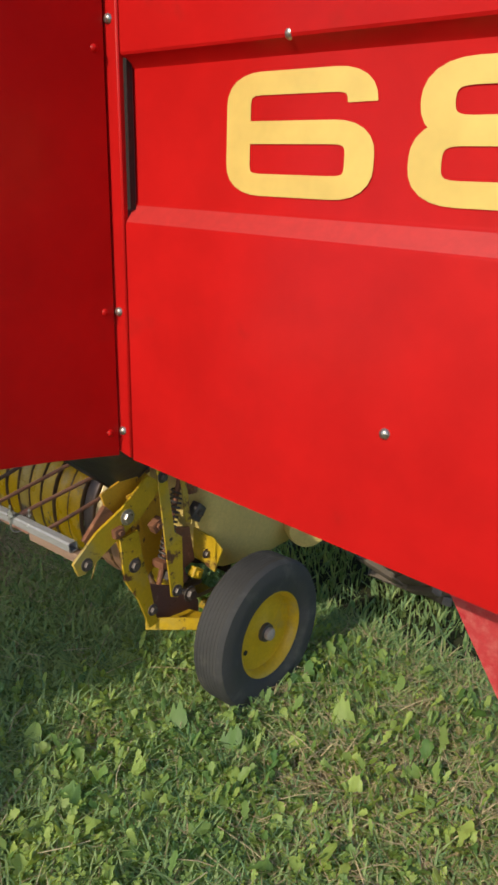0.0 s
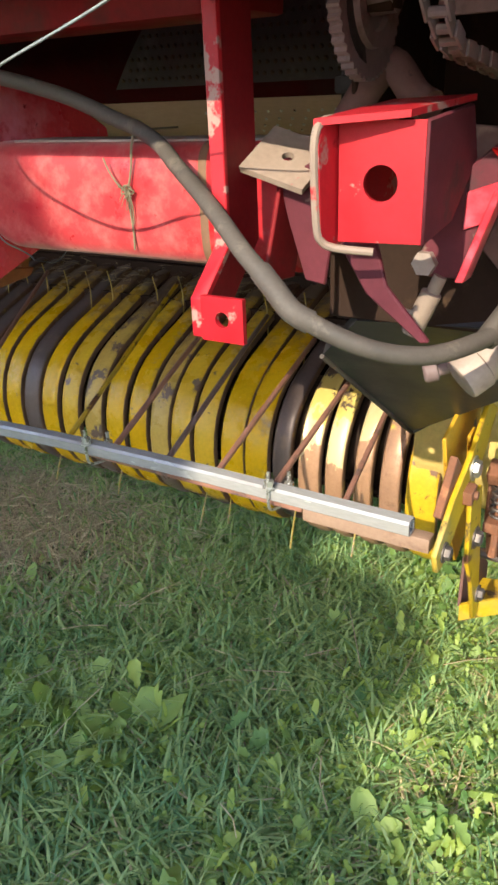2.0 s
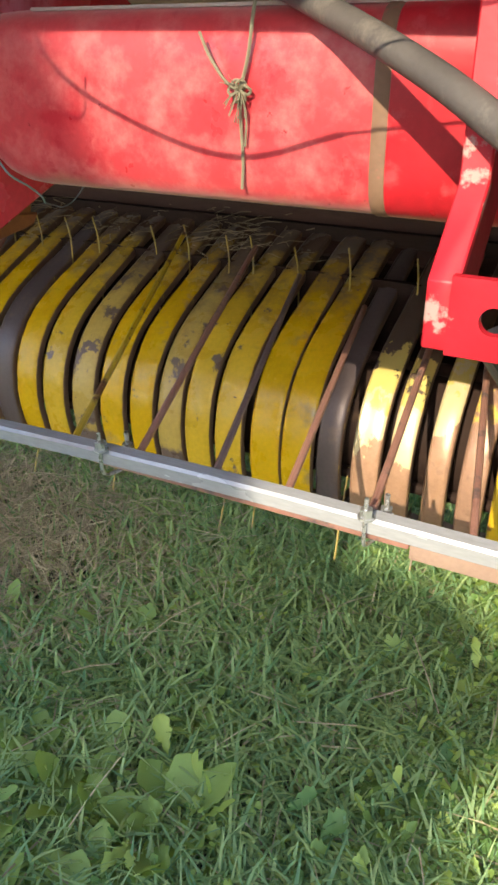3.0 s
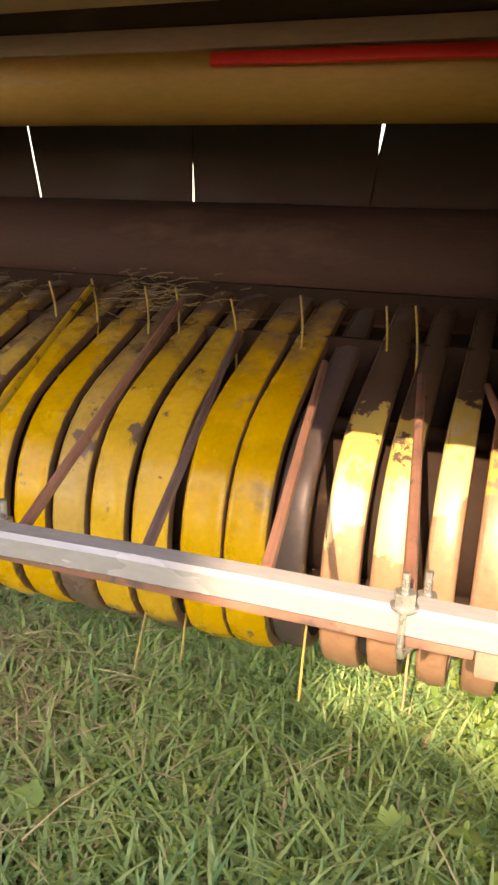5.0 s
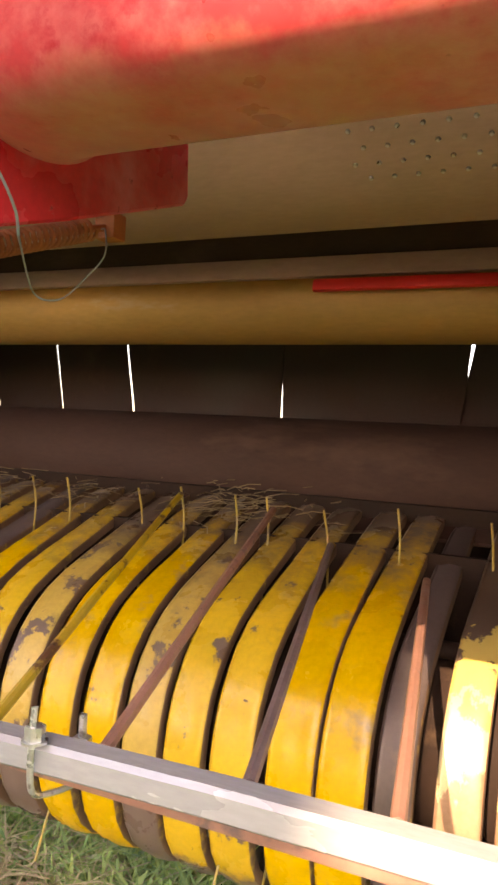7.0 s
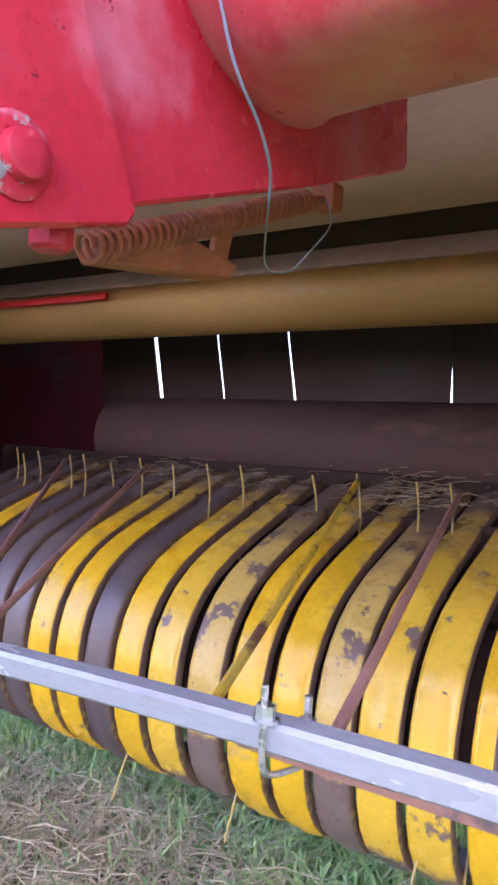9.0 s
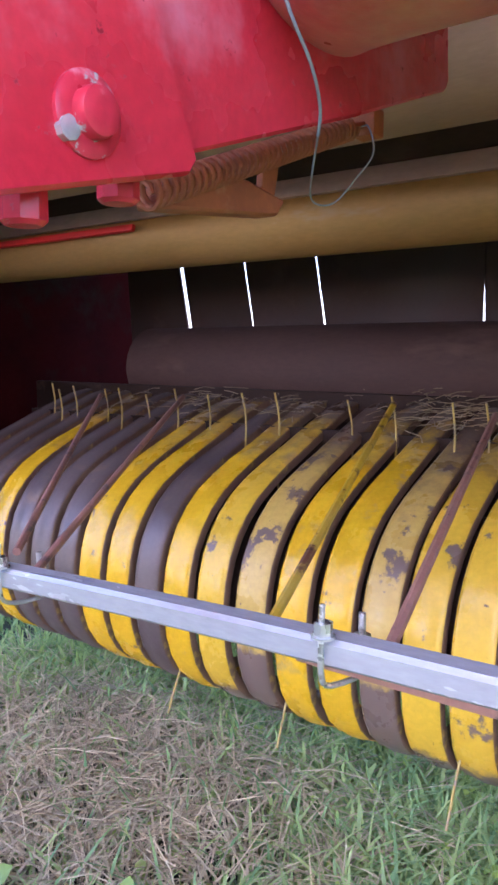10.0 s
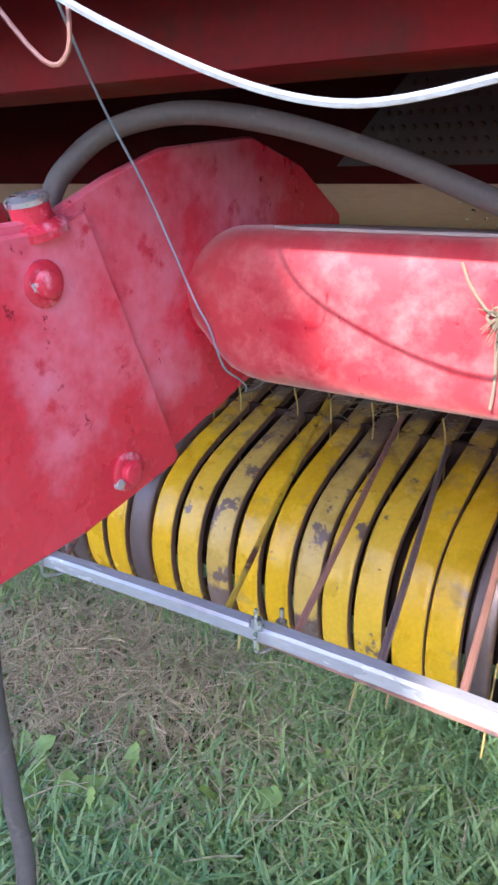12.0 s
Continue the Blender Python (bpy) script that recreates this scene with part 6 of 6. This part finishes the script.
def dryness(x, y):
    return np.clip(1.7 * np.exp(-(((x + 2.58) / 0.42) ** 2 + ((y - 1.36) / 0.28) ** 2)), 0, 1) + 0.6 * np.exp(-(((x + 0.55) / 0.5) ** 2 + ((y - 1.5) / 0.45) ** 2)) + 0.7 * np.exp(-(((x + 1.23) / 0.07) ** 2 + ((y - 1.06) / 0.05) ** 2)) + 0.7 * np.exp(-(((x + 0.73) / 0.08) ** 2 + ((y - 1.36) / 0.06) ** 2))


def green(x, y):
    return rng.random(len(x)) > 0.9 * dryness(x, y)


def dry(x, y):
    return rng.random(len(x)) < 0.035 + 0.72 * dryness(x, y)


def patchy(x, y):
    """A broad uneven field, -1 to 1, by which leafy and bare places alternate."""
    return (np.sin(7.1 * x + 3.3 * np.sin(2.9 * y)) * np.cos(6.3 * y + 2.1 * np.sin(4.7 * x)) + 0.6 * np.sin(17 * x - 5 * y) * np.sin(13 * y + 4 * x)) / 1.6


def sunny_straw(x, y):
    return (x > -1.5) & (rng.random(len(x)) < 0.05 + 0.26 * (patchy(x, y) < -0.15))


blades("grass", 110000, (-3.1, -0.2, 0.35, 2.0), 0.05, 0.0038, grass_mat, "short mown green grass", 0.8, green)
blades("grass", 26000, (-3.1, -1.3, 0.35, 2.0), 0.085, 0.0048, grass_mat, "longer green grass blades in the shade", 1.0, green)
blades("grass", 24000, (-1.5, -0.2, 0.35, 2.0), 0.07, 0.0050, grass_mat, "longer green grass blades", 1.0, green)
blades("grass", 90000, (-5.0, 2.5, -0.8, 4.5), 0.06, 0.007, grass_mat, "green grass farther off", 0.9, green)
blades("grass", 60000, (-12, 10, -3, 12), 0.06, 0.016, grass_mat, "green field grass in the distance", 0.9)
blades("straw", 62000, (-3.2, 0.0, 0.35, 2.0), 0.085, 0.0031, dry_mat, "dry straw lying in the turf", 1.8, dry, 0.3)
blades("straw", 40000, (-1.5, 0.0, 0.35, 2.0), 0.055, 0.0036, dry_mat, "cut dry stems in the sunny turf", 1.4, sunny_straw, 0.25)


stem_rng = random.Random(3)
bm = bmesh.new()
for k in range(46):
    x, y, an, l = stem_rng.uniform(-2.9, -0.5), stem_rng.uniform(0.6, 1.4), stem_rng.uniform(0, math.pi), stem_rng.uniform(0.06, 0.16)
    p, q = Vector((x, y, stem_rng.uniform(0.05, 0.075))), Vector((math.cos(an) * l, math.sin(an) * l, stem_rng.uniform(-0.025, 0.025)))
    sweep(bm, [p - q / 2, p + Vector((stem_rng.uniform(-.006, .006), stem_rng.uniform(-.006, .006), 0.004)), p + q / 2], 0.0011, 5)
for k in range(420):
    x, y, an, l = stem_rng.gauss(-2.56, 0.26), stem_rng.gauss(1.33, 0.17), stem_rng.uniform(0, math.tau), stem_rng.uniform(0.04, 0.13)
    p, q = Vector((x, y, stem_rng.uniform(0.035, 0.062))), Vector((math.cos(an) * l, math.sin(an) * l, stem_rng.uniform(-0.03, 0.03)))
    sweep(bm, [p - q / 2, p + Vector((stem_rng.uniform(-.012, .012), stem_rng.uniform(-.012, .012), 0.006)), p + q / 2], stem_rng.uniform(0.0006, 0.0012), 4)
tagged(part("dry_stems", bm, dry_mat), "long pale dry stems lying on the grass", "straw", kind="stuff")


def clover(n, region, keep):
    """Small three-leaved clover, as one mesh."""
    x0, x1, y0, y1 = region
    p = np.column_stack([rng.uniform(x0, x1, n), rng.uniform(y0, y1, n)])
    p = p[keep(p[:, 0], p[:, 1])]
    n = len(p)
    vs, fs = [], []
    h = rng.uniform(0.02, 0.06, n)
    s = rng.uniform(0.005, 0.011, n)
    a = rng.uniform(0, math.tau, n)
    tx, ty = rng.normal(0, 0.28, n), rng.normal(0, 0.28, n)
    for i in range(n):
        for q in range(3):
            b = a[i] + q * 2.094
            d, e = (math.cos(b), math.sin(b)), (-math.sin(b), math.cos(b))
            k = len(vs)
            for u, v, w in ((0.05, 0, 0), (0.65, 0.52, 0.1), (1.15, 0.36, 0.05), (1.05, 0, -0.02), (1.15, -0.36, 0.05), (0.65, -0.52, 0.1)):
                X, Y = s[i] * (u * d[0] + v * e[0]), s[i] * (u * d[1] + v * e[1])
                vs.append((p[i, 0] + X, p[i, 1] + Y, h[i] + tx[i] * X + ty[i] * Y + s[i] * w))
            fs += [(k, k + 1, k + 2, k + 3), (k, k + 3, k + 4, k + 5)]
    me = bpy.data.meshes.new("clover")
    me.from_pydata(vs, [], fs)
    me.materials.append(weed_mat)
    return tagged(new("clover", me), "small clover leaves among the grass", "clover", kind="stuff")


def leafy(x, y):
    d = 0.75 * (x > -1.5) + 0.25
    return rng.random(len(x)) < d * (1 - 0.9 * np.clip(dryness(x, y), 0, 1))


clover(9000, (-3.0, -0.2, 0.35, 1.9), leafy)


def leaf(bm, base, yaw, length, width, rise, droop, fold=0.3):
    """A broad leaf on a stalk: a folded blade with a sunk midrib and an uneven, wavy rim."""
    d, s = Vector((math.cos(yaw), math.sin(yaw), 0)), Vector((-math.sin(yaw), math.cos(yaw), 0))
    twist, wave = random.uniform(-0.5, 0.5), random.uniform(0, 6)
    rows = []
    for t, w in ((0, 0.05), (0.26, 0.07), (0.34, 0.50), (0.42, 0.72), (0.50, 0.84), (0.58, 0.98), (0.66, 0.94), (0.74, 0.90), (0.82, 0.74), (0.90, 0.50), (0.96, 0.26), (1.0, 0.03)):
        c = Vector(base) + d * (length * t) + Vector((0, 0, rise * t - droop * t * t))
        c += s * 0.08 * width * math.sin(3 * t + wave)
        row = []
        for side in (1, 0.55, 0, -0.55, -1):
            half = width * w / 2 * side * (random.uniform(0.82, 1.10) if abs(side) == 1 else 1)
            lift = fold * abs(half) + twist * half + 0.05 * width * math.sin(14 * t + wave + 2 * side) * abs(side)
            row.append(bm.verts.new(c + s * half + Vector((0, 0, lift))))
        rows.append(row)
    for a, b in zip(rows, rows[1:]):
        for k in range(4):
            bm.faces.new((a[k], a[k + 1], b[k + 1], b[k]))


def leaf_mesh():
    bm = bmesh.new()
    leaf(bm, (0, 0, 0), 0.0, 0.105, 0.056 * random.uniform(0.75, 1.15), random.uniform(0.045, 0.105), random.uniform(0.0, 0.05))
    return mesh_of("leaf", bm, weed_mat)


def broad_leaves(n, region, keep):
    """Low broad leaves in loose clusters, as one mesh."""
    x0, x1, y0, y1 = region
    p = np.column_stack([rng.uniform(x0, x1, n), rng.uniform(y0, y1, n)])
    p = p[keep(p[:, 0], p[:, 1])]
    vs, fs = [], []
    for x, y in p:
        for q in range(rng.integers(2, 6)):
            yaw = rng.uniform(0, math.tau)
            d, s = (math.cos(yaw), math.sin(yaw)), (-math.sin(yaw), math.cos(yaw))
            le = rng.uniform(0.013, 0.034) if rng.random() < 0.9 else rng.uniform(0.04, 0.065)
            wi, rise, droop, fold, roll, curl = le * rng.uniform(0.35, 0.75), rng.uniform(-0.005, 0.055), rng.uniform(0, 0.035), rng.uniform(0.0, 0.9), rng.normal(0, 0.8), rng.uniform(0.0, 0.08)
            bx, by, bz = x + rng.normal(0, 0.022), y + rng.normal(0, 0.022), rng.uniform(0.010, 0.05)
            k = len(vs)
            for t, w in ((0.0, 0.06), (0.16, rng.uniform(0.3, 0.6)), (0.26, rng.uniform(0.2, 0.45)), (0.42, rng.uniform(0.75, 1.1)), (0.53, rng.uniform(0.5, 0.7)), (0.68, rng.uniform(0.8, 1.1)), (0.80, rng.uniform(0.5, 0.65)), (0.9, 0.5), (1.0, 0.05)):
                cx, cy, cz = bx + d[0] * le * t, by + d[1] * le * t, bz + rise * t - droop * t * t
                for side in (1, 0, -1):
                    e = side * wi * w / 2
                    vs.append((cx + s[0] * e, cy + s[1] * e, cz + abs(e) * fold + e * roll + curl * math.sin(9 * t + q) * le))
            for r in range(8):
                for j in (0, 1):
                    o = k + r * 3 + j
                    fs.append((o, o + 1, o + 4, o + 3))
    me = bpy.data.meshes.new("weed_leaves")
    me.from_pydata(vs, [], fs)
    for f in me.polygons:
        f.use_smooth = True
    me.materials.append(weed_mat)
    return tagged(new("weed_leaves", me), "broad green weed leaves low in the turf", "weeds", kind="stuff")


broad_leaves(2300, (-1.52, -0.3, 0.45, 1.85), lambda x, y: rng.random(len(x)) < (0.75 + 0.5 * patchy(x, y)) * np.clip(1.5 - 0.75 * (x + 1.5), 0.25, 1))
broad_leaves(230, (-3.0, -1.5, 0.45, 1.1), lambda x, y: rng.random(len(x)) < 0.5 + 0.5 * patchy(x, y))
leaves = [leaf_mesh() for k in range(12)]
spots = [(-2.01, 0.90), (-1.94, 0.95), (-1.82, 0.88), (-1.88, 0.74), (-1.75, 0.92), (-1.71, 0.83), (-1.83, 1.11), (-1.41, 1.04), (-1.40, 1.12), (-1.37, 1.20), (-1.34, 1.36), (-1.30, 0.92), (-2.46, 1.06), (-2.37, 1.05), (-2.31, 1.09), (-2.26, 1.13), (-2.31, 1.03), (-2.08, 1.23), (-1.08, 1.47), (-0.74, 1.07), (-1.16, 1.0), (-1.10, 1.16),
         (-1.97, 0.92), (-1.90, 0.89), (-1.86, 0.81), (-1.80, 0.80), (-1.78, 0.86), (-1.85, 0.69), (-1.91, 0.71), (-1.95, 0.86)]
for k in range(70):
    x, y = random.uniform(-1.45, -0.35), random.uniform(0.55, 1.75)
    if random.random() < 0.55 or x < -0.7:
        spots.append((x, y))
for k in range(14):
    spots.append((random.uniform(-2.5, -1.4), random.uniform(0.55, 1.05)))
for n, (x, y) in enumerate(spots):
    size = random.uniform(0.35, 0.65) if x > -1.5 else random.uniform(0.45, 0.75)
    if n < 30 and x < -1.25:
        size = random.uniform(0.8, 1.05)
    weed = thing("weed", "broad-leaved green weed growing in the grass", "weed", "weeds in the turf", at=(x, y, 0.004))
    count, turn = random.randint(5, 9), random.uniform(0, 360)
    for k in range(count):
        ob = new("leaf", random.choice(leaves))
        ob.parent = weed
        ob.matrix_basis = pose(random.uniform(-.01, .01) * size, random.uniform(-.01, .01) * size, 0, random.uniform(-8, 8), random.uniform(-10, 8), turn + 360 * k / count + random.uniform(-20, 20)) @ Matrix.Scale(size * random.uniform(0.55, 1.0), 4)

# hay left on the bands and apron
bm = bmesh.new()
for k in range(210):
    cx = random.choice((-2.10, -2.16, -2.16, -2.45, -2.7, random.uniform(-3.0, -1.9)))
    p = Vector((random.gauss(cx, 0.05), random.gauss(1.835, 0.035), 0))
    p.z = 0.632 + 0.42 * (p.y - 1.847) + random.uniform(0, 0.012)
    an, l = random.gauss(1.2, 0.9), random.uniform(0.015, 0.07)
    q = Vector((math.cos(an) * l, math.sin(an) * l * 0.7, random.uniform(-.004, .010)))
    sweep(bm, [p - q / 2, p + Vector((random.uniform(-.004, .004), random.uniform(-.003, .003), random.uniform(0, 0.005))), p + q / 2], random.uniform(0.0004, 0.0009), 4)
tagged(part("hay_wisps", bm, straw_mat), "wisps of old hay caught on the pickup", "hay", kind="stuff")
